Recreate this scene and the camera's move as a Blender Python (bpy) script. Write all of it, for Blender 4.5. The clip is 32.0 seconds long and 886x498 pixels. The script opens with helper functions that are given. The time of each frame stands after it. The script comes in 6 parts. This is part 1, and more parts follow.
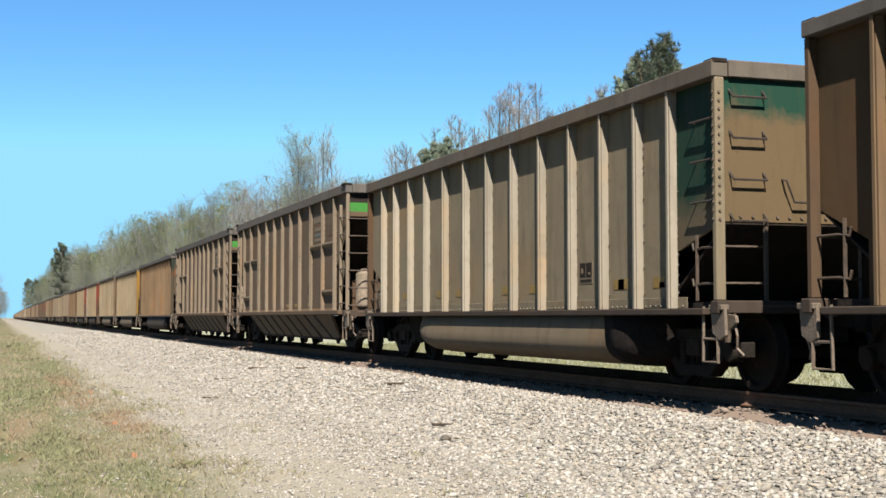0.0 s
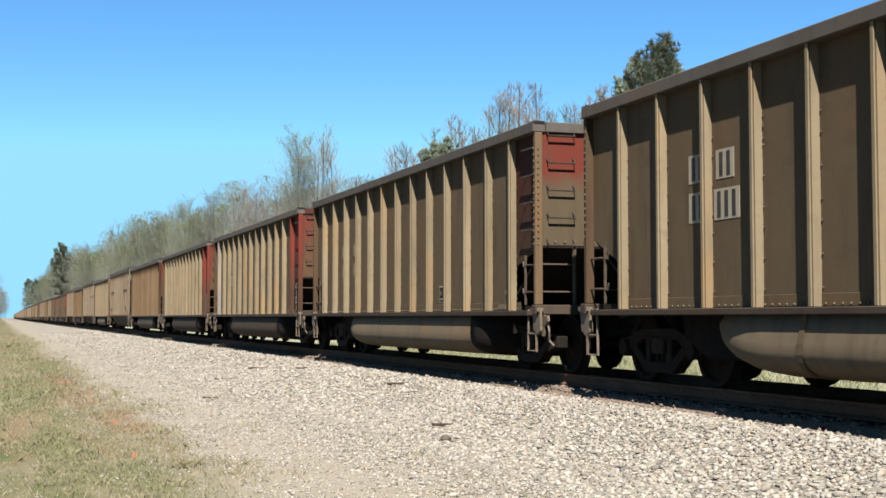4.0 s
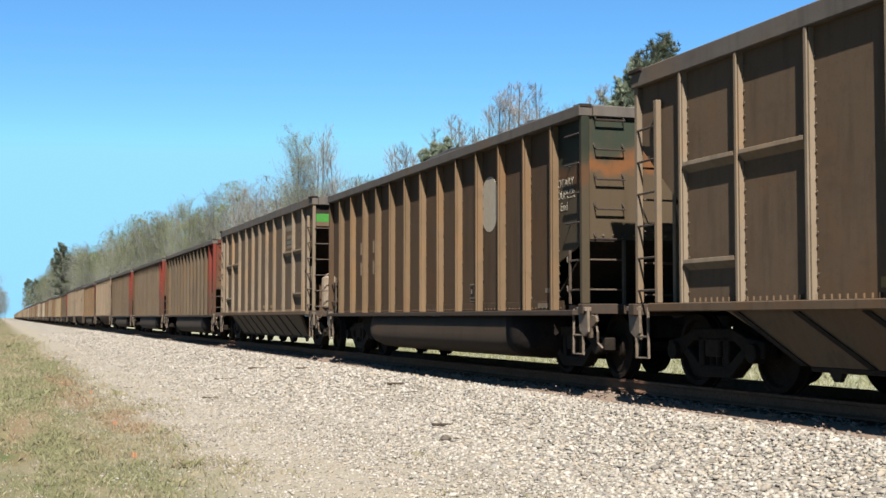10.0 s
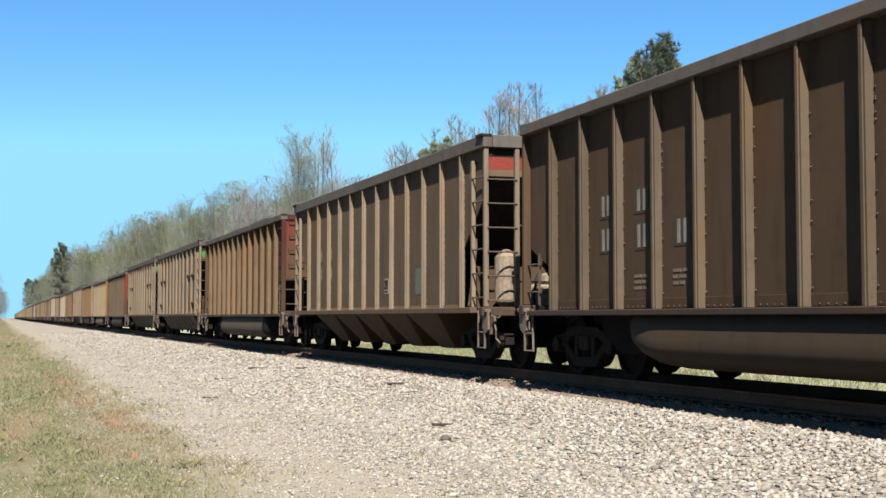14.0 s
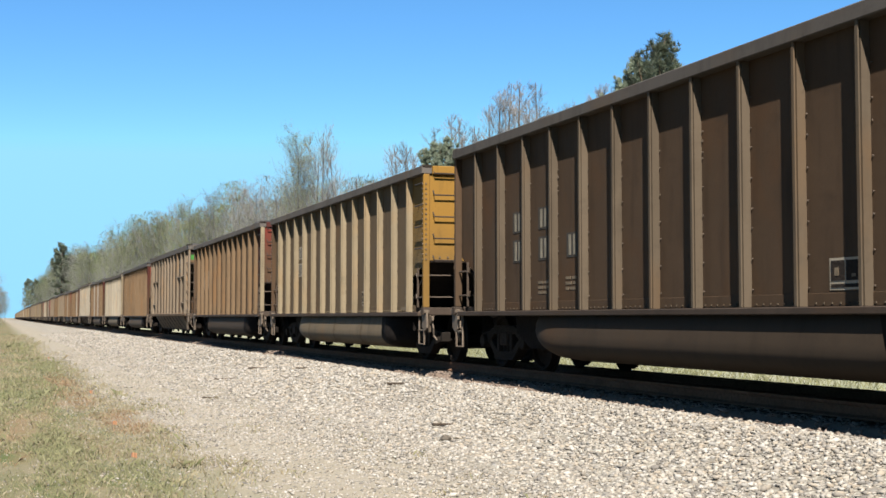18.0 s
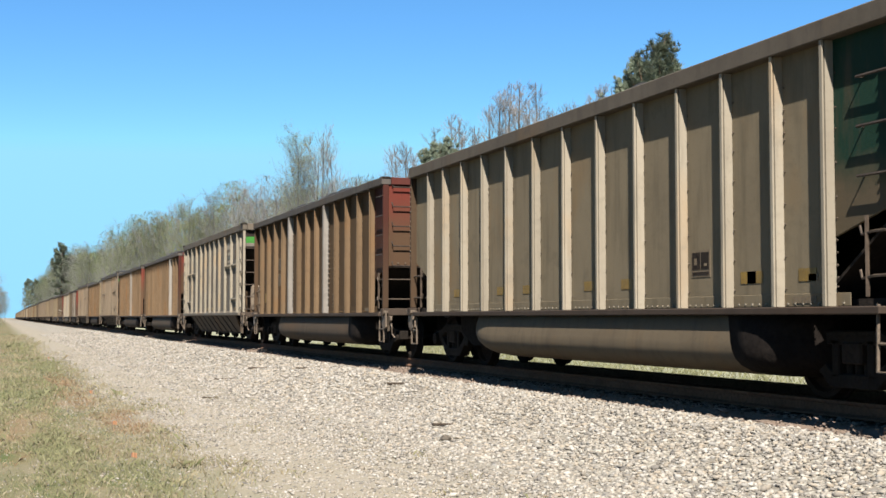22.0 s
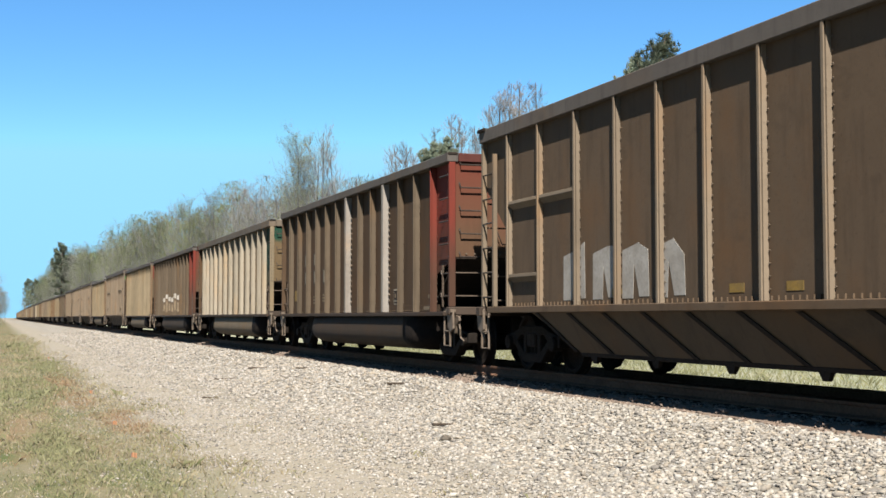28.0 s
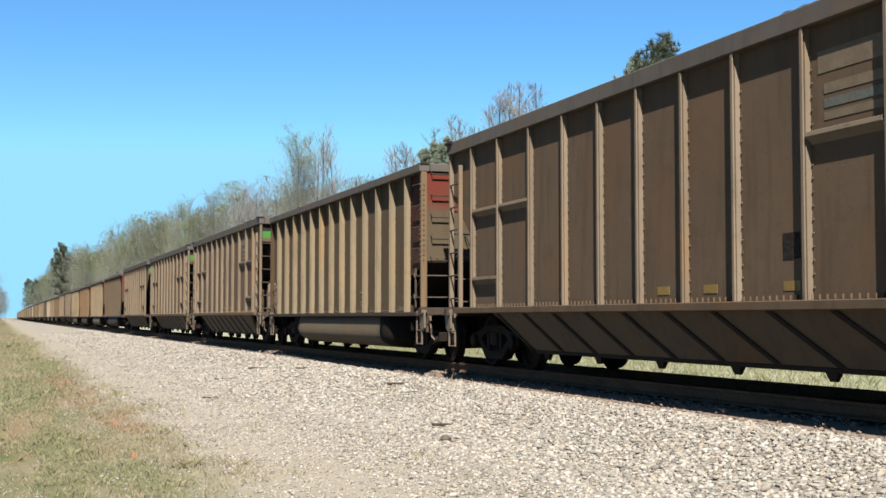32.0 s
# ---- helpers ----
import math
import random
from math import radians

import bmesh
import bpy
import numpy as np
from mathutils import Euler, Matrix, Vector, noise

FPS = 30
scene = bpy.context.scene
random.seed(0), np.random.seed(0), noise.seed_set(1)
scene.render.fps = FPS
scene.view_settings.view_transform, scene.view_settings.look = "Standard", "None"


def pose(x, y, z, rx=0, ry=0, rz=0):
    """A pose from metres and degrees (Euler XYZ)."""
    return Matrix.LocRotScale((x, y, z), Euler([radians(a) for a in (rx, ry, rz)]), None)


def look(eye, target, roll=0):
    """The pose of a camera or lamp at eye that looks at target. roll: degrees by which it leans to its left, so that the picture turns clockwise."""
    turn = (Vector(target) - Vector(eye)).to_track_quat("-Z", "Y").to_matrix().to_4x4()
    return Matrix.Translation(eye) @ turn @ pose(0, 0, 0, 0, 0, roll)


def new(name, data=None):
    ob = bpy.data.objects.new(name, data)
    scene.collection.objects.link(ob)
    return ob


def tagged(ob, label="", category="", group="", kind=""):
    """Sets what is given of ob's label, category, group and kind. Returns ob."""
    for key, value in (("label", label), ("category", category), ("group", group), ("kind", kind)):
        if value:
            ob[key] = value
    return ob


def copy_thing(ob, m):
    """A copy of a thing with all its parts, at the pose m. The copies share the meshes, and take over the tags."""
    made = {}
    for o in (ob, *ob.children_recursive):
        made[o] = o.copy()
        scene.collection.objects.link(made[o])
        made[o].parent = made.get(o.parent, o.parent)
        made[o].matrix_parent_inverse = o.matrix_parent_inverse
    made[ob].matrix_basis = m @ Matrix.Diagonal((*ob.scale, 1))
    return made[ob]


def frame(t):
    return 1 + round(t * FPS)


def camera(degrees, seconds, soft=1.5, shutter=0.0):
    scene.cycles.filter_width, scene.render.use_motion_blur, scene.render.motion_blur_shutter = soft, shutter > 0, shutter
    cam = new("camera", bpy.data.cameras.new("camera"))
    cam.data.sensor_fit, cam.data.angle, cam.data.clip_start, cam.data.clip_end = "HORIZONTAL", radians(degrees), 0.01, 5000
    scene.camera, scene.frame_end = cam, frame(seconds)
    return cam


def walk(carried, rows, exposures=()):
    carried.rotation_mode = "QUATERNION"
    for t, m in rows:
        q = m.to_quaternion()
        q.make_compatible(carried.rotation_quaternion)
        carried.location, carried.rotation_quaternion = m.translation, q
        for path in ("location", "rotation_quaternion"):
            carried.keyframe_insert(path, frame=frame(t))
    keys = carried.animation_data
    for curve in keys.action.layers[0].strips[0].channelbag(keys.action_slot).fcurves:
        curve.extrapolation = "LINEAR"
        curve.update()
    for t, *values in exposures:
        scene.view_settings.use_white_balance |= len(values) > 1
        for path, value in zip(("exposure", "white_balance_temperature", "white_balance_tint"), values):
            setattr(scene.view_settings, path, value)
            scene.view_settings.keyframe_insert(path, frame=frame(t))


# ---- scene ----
# World: the track runs along x, the train rolls towards +x; z = 0 is the top of the rails.

# ---------------------------------------------------------------- camera
cam = camera(37.65, 32.0, soft=1.6)
EYE = (0.0, -9.03, 0.857)
YAW, PITCH = 18.80, 3.02
AIM = (EYE[0] - math.cos(radians(YAW)), EYE[1] + math.sin(radians(YAW)), EYE[2] + math.tan(radians(PITCH)))
walk(cam, [(0.0, look(EYE, AIM)), (32.0, look(EYE, AIM))], exposures=[(0.0, 1.92), (32.0, 1.92)])

# ---------------------------------------------------------------- light
SUN_EL, SUN_AZ = 48.0, -18.0
to_sun = Vector((math.cos(radians(SUN_EL)) * math.cos(radians(SUN_AZ)),
                 math.cos(radians(SUN_EL)) * math.sin(radians(SUN_AZ)),
                 math.sin(radians(SUN_EL))))
world = bpy.data.worlds.new("world")
scene.world = world
world.use_nodes = True
wn = world.node_tree
sky = wn.nodes.new("ShaderNodeTexSky")
sky.sky_type = "NISHITA"
sky.sun_disc = False
sky.sun_elevation = radians(SUN_EL)
sky.sun_rotation = math.atan2(to_sun.x, to_sun.y)
sky.altitude = 100.0
sky.air_density, sky.dust_density, sky.ozone_density = 0.6, 0.0, 3.0
clear = wn.nodes.new("ShaderNodeHueSaturation")
clear.inputs["Hue"].default_value, clear.inputs["Saturation"].default_value = 0.492, 1.2
wn.links.new(sky.outputs[0], clear.inputs["Color"])
veil = wn.nodes.new("ShaderNodeMix")
veil.data_type, veil.blend_type = "RGBA", "DARKEN"
veil.inputs[0].default_value = 1.0
veil.inputs[7].default_value = (1.72, 3.85, 5.5, 1.0)
wn.links.new(clear.outputs[0], veil.inputs[6])
wn.links.new(veil.outputs[2], wn.nodes["Background"].inputs[0])
wn.nodes["Background"].inputs[1].default_value = 0.0535
sun_data = bpy.data.lights.new("sun", "SUN")
sun_data.energy, sun_data.angle, sun_data.color = 5.0, radians(0.53), (1.0, 0.955, 0.885)
sun = new("sun", sun_data)
sun.matrix_world = look(to_sun * 60, (0, 0, 0))


# ---------------------------------------------------------------- materials
def nodes_of(name, rough=0.7, metal=0.0, spec=0.3):
    m = bpy.data.materials.new(name)
    m.use_nodes = True
    nt = m.node_tree
    b = nt.nodes["Principled BSDF"]
    b.inputs["Roughness"].default_value = rough
    b.inputs["Metallic"].default_value = metal
    b.inputs["Specular IOR Level"].default_value = spec
    return m, nt, b


def add(nt, kind, **inputs):
    n = nt.nodes.new(kind)
    for k, v in inputs.items():
        n.inputs[k.replace("_", " ")].default_value = v
    return n


def noise_node(nt, coord, scale, detail=4.0, rough=0.6, stretch=None, w=None):
    src = coord
    if stretch:
        mp = nt.nodes.new("ShaderNodeMapping")
        mp.inputs["Scale"].default_value = stretch
        nt.links.new(coord, mp.inputs["Vector"])
        src = mp.outputs[0]
    n = nt.nodes.new("ShaderNodeTexNoise")
    n.noise_dimensions = "4D" if w is not None else "3D"
    n.inputs["Scale"].default_value, n.inputs["Detail"].default_value, n.inputs["Roughness"].default_value = scale, detail, rough
    nt.links.new(src, n.inputs["Vector"])
    if w is not None:
        nt.links.new(w, n.inputs["W"])
    return n.outputs[0]


def ramp(nt, src, lo, hi, a=(0, 0, 0, 1), b=(1, 1, 1, 1)):
    r = nt.nodes.new("ShaderNodeValToRGB")
    r.color_ramp.elements[0].position, r.color_ramp.elements[1].position = lo, hi
    r.color_ramp.elements[0].color, r.color_ramp.elements[1].color = a, b
    nt.links.new(src, r.inputs[0])
    return r.outputs[0]


def mix(nt, fac, a, b, mode="MIX"):
    n = nt.nodes.new("ShaderNodeMix")
    n.data_type, n.blend_type = "RGBA", mode
    for sock, v in ((n.inputs[0], fac), (n.inputs[6], a), (n.inputs[7], b)):
        if isinstance(v, (int, float)):
            sock.default_value = v
        elif isinstance(v, tuple):
            sock.default_value = (*v[:3], 1.0)
        else:
            nt.links.new(v, sock)
    return n.outputs[2]


def math_node(nt, op, a, b):
    n = nt.nodes.new("ShaderNodeMath")
    n.operation = op
    for sock, v in ((n.inputs[0], a), (n.inputs[1], b)):
        if isinstance(v, (int, float)):
            sock.default_value = v
        else:
            nt.links.new(v, sock)
    return n.outputs[0]


def bump(nt, b, src, strength, dist=0.02):
    n = nt.nodes.new("ShaderNodeBump")
    n.inputs["Strength"].default_value, n.inputs["Distance"].default_value = strength, dist
    nt.links.new(src, n.inputs["Height"])
    nt.links.new(n.outputs[0], b.inputs["Normal"])


def object_coord(nt):
    return nt.nodes.new("ShaderNodeTexCoord").outputs["Object"]


def random_w(nt, k=20.0):
    return math_node(nt, "MULTIPLY", nt.nodes.new("ShaderNodeObjectInfo").outputs["Random"], k)


def scaled(c, k):
    return tuple(v * k for v in c)


def steel(name, paint, dust=(0.20, 0.15, 0.095), amount=0.5, rust=0.12, rough=0.82, k=0.25):
    """Old painted car-body steel: paint under coal dust, vertical wash marks, rust specks."""
    paint, dust = [(c[0] * k * 0.95, c[1] * k * 0.955, c[2] * k * 1.04) for c in (paint, dust)]
    m, nt, b = nodes_of(name, rough, 0.0, 0.1)
    co, w = object_coord(nt), random_w(nt)
    cloud = noise_node(nt, co, 0.9, 5, 0.65, None, w)
    wash = noise_node(nt, co, 3.5, 4, 0.6, (1.6, 1.6, 0.22), w)
    fine = noise_node(nt, co, 26.0, 3, 0.6)
    c = mix(nt, ramp(nt, cloud, 0.62 - amount * 0.5, 0.95 - amount * 0.3), paint, dust)
    c = mix(nt, ramp(nt, wash, 0.5, 0.78), c, scaled(paint, 0.62))
    c = mix(nt, ramp(nt, fine, 0.72, 0.8), c, (0.12, 0.06, 0.03)) if rust > 0.2 else mix(nt, ramp(nt, fine, 0.6, 0.9), c, scaled(dust, 0.6))
    stain = noise_node(nt, co, 0.7, 4, 0.6, (1.0, 1.0, 0.7), w)
    c = mix(nt, ramp(nt, stain, 0.52, 0.72), c, (paint[0] * 1.12, paint[1] * 0.92, paint[2] * 0.72))
    low = noise_node(nt, co, 1.7, 5, 0.7, (1.0, 1.0, 1.6), w)
    c = mix(nt, ramp(nt, low, 0.55, 0.75), c, scaled(paint, 0.72))
    rnd = nt.nodes.new("ShaderNodeObjectInfo").outputs["Random"]
    val = nt.nodes.new("ShaderNodeHueSaturation")
    nt.links.new(c, val.inputs["Color"])
    nt.links.new(math_node(nt, "ADD", math_node(nt, "MULTIPLY", rnd, 0.22), 0.89), val.inputs["Value"])
    nt.links.new(val.outputs[0], b.inputs["Base Color"])
    bump(nt, b, math_node(nt, "ADD", math_node(nt, "MULTIPLY", cloud, 0.6), math_node(nt, "MULTIPLY", fine, 0.025)), 0.4, 0.05)
    return m


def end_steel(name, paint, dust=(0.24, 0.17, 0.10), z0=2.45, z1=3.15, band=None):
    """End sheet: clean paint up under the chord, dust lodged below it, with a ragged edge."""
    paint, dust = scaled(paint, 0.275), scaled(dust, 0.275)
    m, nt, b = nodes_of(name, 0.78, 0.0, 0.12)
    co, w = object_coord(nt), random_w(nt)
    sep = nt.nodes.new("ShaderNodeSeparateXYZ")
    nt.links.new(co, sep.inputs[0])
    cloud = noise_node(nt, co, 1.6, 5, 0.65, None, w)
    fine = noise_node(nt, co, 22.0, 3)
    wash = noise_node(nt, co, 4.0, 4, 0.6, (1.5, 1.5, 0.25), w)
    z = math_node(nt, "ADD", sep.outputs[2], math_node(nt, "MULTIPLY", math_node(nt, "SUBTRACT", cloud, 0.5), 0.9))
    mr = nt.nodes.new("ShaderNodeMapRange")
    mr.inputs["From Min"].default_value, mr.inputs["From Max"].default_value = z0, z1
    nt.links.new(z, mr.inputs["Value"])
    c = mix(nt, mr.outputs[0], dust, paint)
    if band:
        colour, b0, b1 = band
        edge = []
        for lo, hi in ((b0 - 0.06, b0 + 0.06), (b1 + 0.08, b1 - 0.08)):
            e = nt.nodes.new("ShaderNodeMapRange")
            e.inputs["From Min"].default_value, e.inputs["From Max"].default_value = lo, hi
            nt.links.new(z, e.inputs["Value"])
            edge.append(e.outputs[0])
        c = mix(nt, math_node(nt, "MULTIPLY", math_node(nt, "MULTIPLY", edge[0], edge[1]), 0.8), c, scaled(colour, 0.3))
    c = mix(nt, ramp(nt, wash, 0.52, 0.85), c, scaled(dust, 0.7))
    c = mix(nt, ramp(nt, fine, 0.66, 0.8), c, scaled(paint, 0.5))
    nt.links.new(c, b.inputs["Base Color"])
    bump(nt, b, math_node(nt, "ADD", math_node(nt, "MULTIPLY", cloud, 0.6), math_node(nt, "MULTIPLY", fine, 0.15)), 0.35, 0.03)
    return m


def rough_stuff(name, a, b2, scale, rough=0.85, bumpy=0.5, dist=0.02, metal=0.0, spec=0.25, grit=0.6):
    if max(a) > 0.1:
        a, b2 = scaled(a, 0.43), scaled(b2, 0.43)
    m, nt, b = nodes_of(name, rough, metal, spec)
    co, w = object_coord(nt), random_w(nt)
    n1 = noise_node(nt, co, scale, 5, 0.65, None, w)
    n2 = noise_node(nt, co, scale * 7, 3)
    c = mix(nt, ramp(nt, n1, 0.35, 0.68), a, b2)
    c = mix(nt, ramp(nt, n2, 0.45, 0.8), c, scaled(a, grit))
    nt.links.new(c, b.inputs["Base Color"])
    bump(nt, b, n2, bumpy, dist)
    return m


def island_stuff(name, colours, rough=0.9, noise_scale=30.0, spec=0.2, trans=0.0, k=1.0):
    """Loose pieces in one mesh, each of its own shade."""
    m, nt, b = nodes_of(name, rough, 0.0, spec)
    geo = nt.nodes.new("ShaderNodeNewGeometry")
    r = nt.nodes.new("ShaderNodeValToRGB")
    r.color_ramp.interpolation = "LINEAR"
    while len(r.color_ramp.elements) < len(colours):
        r.color_ramp.elements.new(0.5)
    for i, c in enumerate(colours):
        r.color_ramp.elements[i].position = i / (len(colours) - 1)
        r.color_ramp.elements[i].color = (*scaled(c, k), 1)
    nt.links.new(geo.outputs["Random Per Island"], r.inputs[0])
    n = noise_node(nt, object_coord(nt), noise_scale, 3)
    c = mix(nt, ramp(nt, n, 0.4, 0.75), r.outputs[0], mix(nt, 0.3, r.outputs[0], (0.10, 0.09, 0.08)))
    nt.links.new(c, b.inputs["Base Color"])
    if trans:
        glow = nt.nodes.new("ShaderNodeBsdfTranslucent")
        nt.links.new(c, glow.inputs["Color"])
        blend = nt.nodes.new("ShaderNodeMixShader")
        blend.inputs[0].default_value = trans
        nt.links.new(b.outputs[0], blend.inputs[1])
        nt.links.new(glow.outputs[0], blend.inputs[2])
        nt.links.new(blend.outputs[0], nt.nodes["Material Output"].inputs["Surface"])
    return m


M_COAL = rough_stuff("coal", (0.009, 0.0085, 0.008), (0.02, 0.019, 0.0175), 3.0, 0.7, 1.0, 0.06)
# grime, truck and wheel colours run darker to hold the shade beneath the cars
M_GRIME_SHADE = rough_stuff("undercarriage_grime", (0.012, 0.0088, 0.0068), (0.019, 0.014, 0.0106), 2.5, 0.9, 0.5, spec=0.1)
# black that paints the shade on the gondolas' tub ends
M_TUB_SHADE = rough_stuff("black_road_grime", (0.006, 0.0047, 0.004), (0.010, 0.0078, 0.0064), 2.5, 0.95, 0.4, spec=0.05)
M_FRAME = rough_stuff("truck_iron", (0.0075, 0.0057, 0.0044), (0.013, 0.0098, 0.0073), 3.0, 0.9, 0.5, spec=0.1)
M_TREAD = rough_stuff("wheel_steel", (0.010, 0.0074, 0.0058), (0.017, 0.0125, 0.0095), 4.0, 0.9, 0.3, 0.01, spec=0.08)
M_RAIL = rough_stuff("rail_steel", (0.075, 0.042, 0.027), (0.105, 0.06, 0.039), 3.0, 0.9, 0.3, 0.01, spec=0.05)
M_TIE = rough_stuff("tie_timber", (0.026, 0.02, 0.015), (0.042, 0.033, 0.025), 4.0, 0.95, 0.8, spec=0.05)
M_IRON = rough_stuff("rung_iron", (0.032, 0.022, 0.015), (0.056, 0.039, 0.026), 5.0, 0.7, 0.3)
M_DARK_IRON = rough_stuff("dark_rung_iron", (0.016, 0.011, 0.008), (0.03, 0.021, 0.015), 5.0, 0.7, 0.3)
M_BRACKET = rough_stuff("bracket_steel", (0.058, 0.043, 0.03), (0.095, 0.071, 0.05), 5.0, 0.7, 0.3)
M_RIVET = rough_stuff("bolt_steel", (0.05, 0.036, 0.024), (0.08, 0.058, 0.04), 8.0, 0.6, 0.2)
M_WHITE = rough_stuff("stencil_white", (0.40, 0.335, 0.245), (0.46, 0.39, 0.295), 2.0, 0.7, 0.1, grit=0.88)
M_WHITE_RIB = steel("white_steel", (0.60, 0.53, 0.42), (0.42, 0.34, 0.24), 0.4)
M_YELLOW = rough_stuff("reflector_yellow", (0.34, 0.205, 0.04), (0.22, 0.14, 0.04), 5.0, 0.6, 0.1)
M_BLACK = rough_stuff("stencil_dark", (0.014, 0.012, 0.010), (0.028, 0.023, 0.018), 6.0, 0.8, 0.1)
M_FAINT = rough_stuff("worn_stencil", (0.25, 0.185, 0.115), (0.17, 0.122, 0.074), 5.0, 0.8, 0.1)
M_STENCIL = rough_stuff("pale_stencil", (0.33, 0.285, 0.21), (0.22, 0.185, 0.13), 9.0, 0.8, 0.1)
M_PATCH = rough_stuff("dark_patch", (0.021, 0.017, 0.0125), (0.03, 0.024, 0.0175), 4.0, 0.85, 0.1)
M_GRAFFITI = rough_stuff("spray_paint", (0.50, 0.46, 0.40), (0.34, 0.30, 0.25), 4.0, 0.8, 0.1)
M_GREEN_BAND = rough_stuff("green_band", (0.05, 0.25, 0.03), (0.06, 0.21, 0.04), 3.0, 0.5, 0.1)
M_RED_BAND = rough_stuff("red_band", (0.27, 0.04, 0.025), (0.22, 0.045, 0.03), 3.0, 0.5, 0.1)
M_LOGO_BLUE = rough_stuff("logo_blue", (0.056, 0.057, 0.046), (0.07, 0.068, 0.054), 3.0, 0.7, 0.1)
M_LOGO_RUST = rough_stuff("logo_rust", (0.13, 0.07, 0.028), (0.11, 0.068, 0.035), 3.0, 0.8, 0.1)
M_TANK = rough_stuff("tank_grey", (0.10, 0.076, 0.053), (0.15, 0.115, 0.081), 3.0, 0.7, 0.2)
M_RUBBER = rough_stuff("hose_rubber", (0.009, 0.008, 0.007), (0.018, 0.016, 0.014), 6.0, 0.8, 0.2)


# ---------------------------------------------------------------- mesh tools
class Build:
    """Collects simple solids, then makes one mesh of them."""

    def __init__(self):
        self.v, self.f = [], []

    def hull(self, rings, cap=True):
        """Joins rings of equal length one after another."""
        base, n = len(self.v), len(rings[0])
        for r in rings:
            self.v += [tuple(p) for p in r]
        for k in range(len(rings) - 1):
            a, b = base + k * n, base + (k + 1) * n
            for i in range(n):
                j = (i + 1) % n
                self.f.append((a + i, a + j, b + j, b + i))
        if cap:
            self.f.append(tuple(base + i for i in reversed(range(n))))
            self.f.append(tuple(base + (len(rings) - 1) * n + i for i in range(n)))
        return self

    def box(self, x0, x1, y0, y1, z0, z1):
        return self.hull([[(x0, y0, z0), (x1, y0, z0), (x1, y1, z0), (x0, y1, z0)],
                          [(x0, y0, z1), (x1, y0, z1), (x1, y1, z1), (x0, y1, z1)]])

    def slab(self, outline, y0, y1):
        """A plate in the xz plane, from y0 to y1."""
        return self.hull([[(x, y0, z) for x, z in outline], [(x, y1, z) for x, z in outline]])

    def across(self, outline, x0, x1):
        """A plate in the yz plane, from x0 to x1."""
        return self.hull([[(x0, y, z) for y, z in outline], [(x1, y, z) for y, z in outline]])

    def tube(self, pts, r, n=6, r1=None):
        rings, pts = [], [Vector(p) for p in pts]
        for i, p in enumerate(pts):
            d = (pts[min(i + 1, len(pts) - 1)] - pts[max(i - 1, 0)]).normalized()
            side = d.orthogonal().normalized() if not rings else (side - d * side.dot(d)).normalized()
            up = d.cross(side)
            k = r if r1 is None else r + (r1 - r) * i / (len(pts) - 1)
            rings.append([p + (side * math.cos(a) + up * math.sin(a)) * k for a in (2 * math.pi * j / n for j in range(n))])
        return self.hull(rings)

    def mesh(self, name, bevel=0.0):
        me = bpy.data.meshes.new(name)
        me.from_pydata(self.v, [], self.f)
        bm = bmesh.new()
        bm.from_mesh(me)
        bmesh.ops.recalc_face_normals(bm, faces=bm.faces)
        if bevel:
            bmesh.ops.bevel(bm, geom=[e for e in bm.edges if e.is_manifold and e.calc_face_angle(0) > 0.5],
                            offset=bevel, segments=1, affect="EDGES", clamp_overlap=True)
        bm.to_mesh(me)
        bm.free()
        return me


def part(name, build, material, parent, label="", bevel=0.0, at=None):
    me = build.mesh(name, bevel)
    me.materials.append(material)
    ob = new(name, me)
    ob.parent = parent
    if at is not None:
        ob.matrix_basis = at
    return tagged(ob, label)


# ---------------------------------------------------------------- the track's line
def track_y(x):
    """The line's sideways shift: straight, then a very wide bend far off."""
    if x > -250:
        return 0.0
    if x > -600:
        return (x + 250) ** 2 / 122000
    return 350 ** 2 / 122000 + (-600 - x) * 350 / 61000


def track_turn(x):
    return 0.0 if x > -250 else -math.degrees(min(-x - 250, 350) / 61000)


# ---------------------------------------------------------------- running gear
RADIUS, AXLE = 0.457, 0.89
WHEELSETS = []


def wheelset(parent, x):
    b = Build()
    b.tube([(0, -1.05, 0), (0, 1.05, 0)], 0.075, 8)
    for s in (-1, 1):
        prof = [(0.60, 0.12), (0.66, 0.18), (0.69, 0.36), (0.665, 0.40), (0.665, 0.485), (0.695, 0.485), (0.70, RADIUS), (0.80, RADIUS - 0.012),
                (0.80, 0.385), (0.745, 0.36), (0.74, 0.19), (0.80, 0.13), (0.80, 0.09)]
        n = 28
        b.hull([[(r * math.cos(a), s * y, r * math.sin(a)) for a in (2 * math.pi * i / n for i in range(n))] for y, r in prof])
        for i in range(3):
            a = 2 * math.pi * i / 3
            b.tube([(0.045 * math.cos(a), s * 1.04, 0.045 * math.sin(a)), (0.045 * math.cos(a), s * 1.075, 0.045 * math.sin(a))], 0.016, 5)
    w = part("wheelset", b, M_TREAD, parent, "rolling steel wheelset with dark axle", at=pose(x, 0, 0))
    WHEELSETS.append(w)
    return w


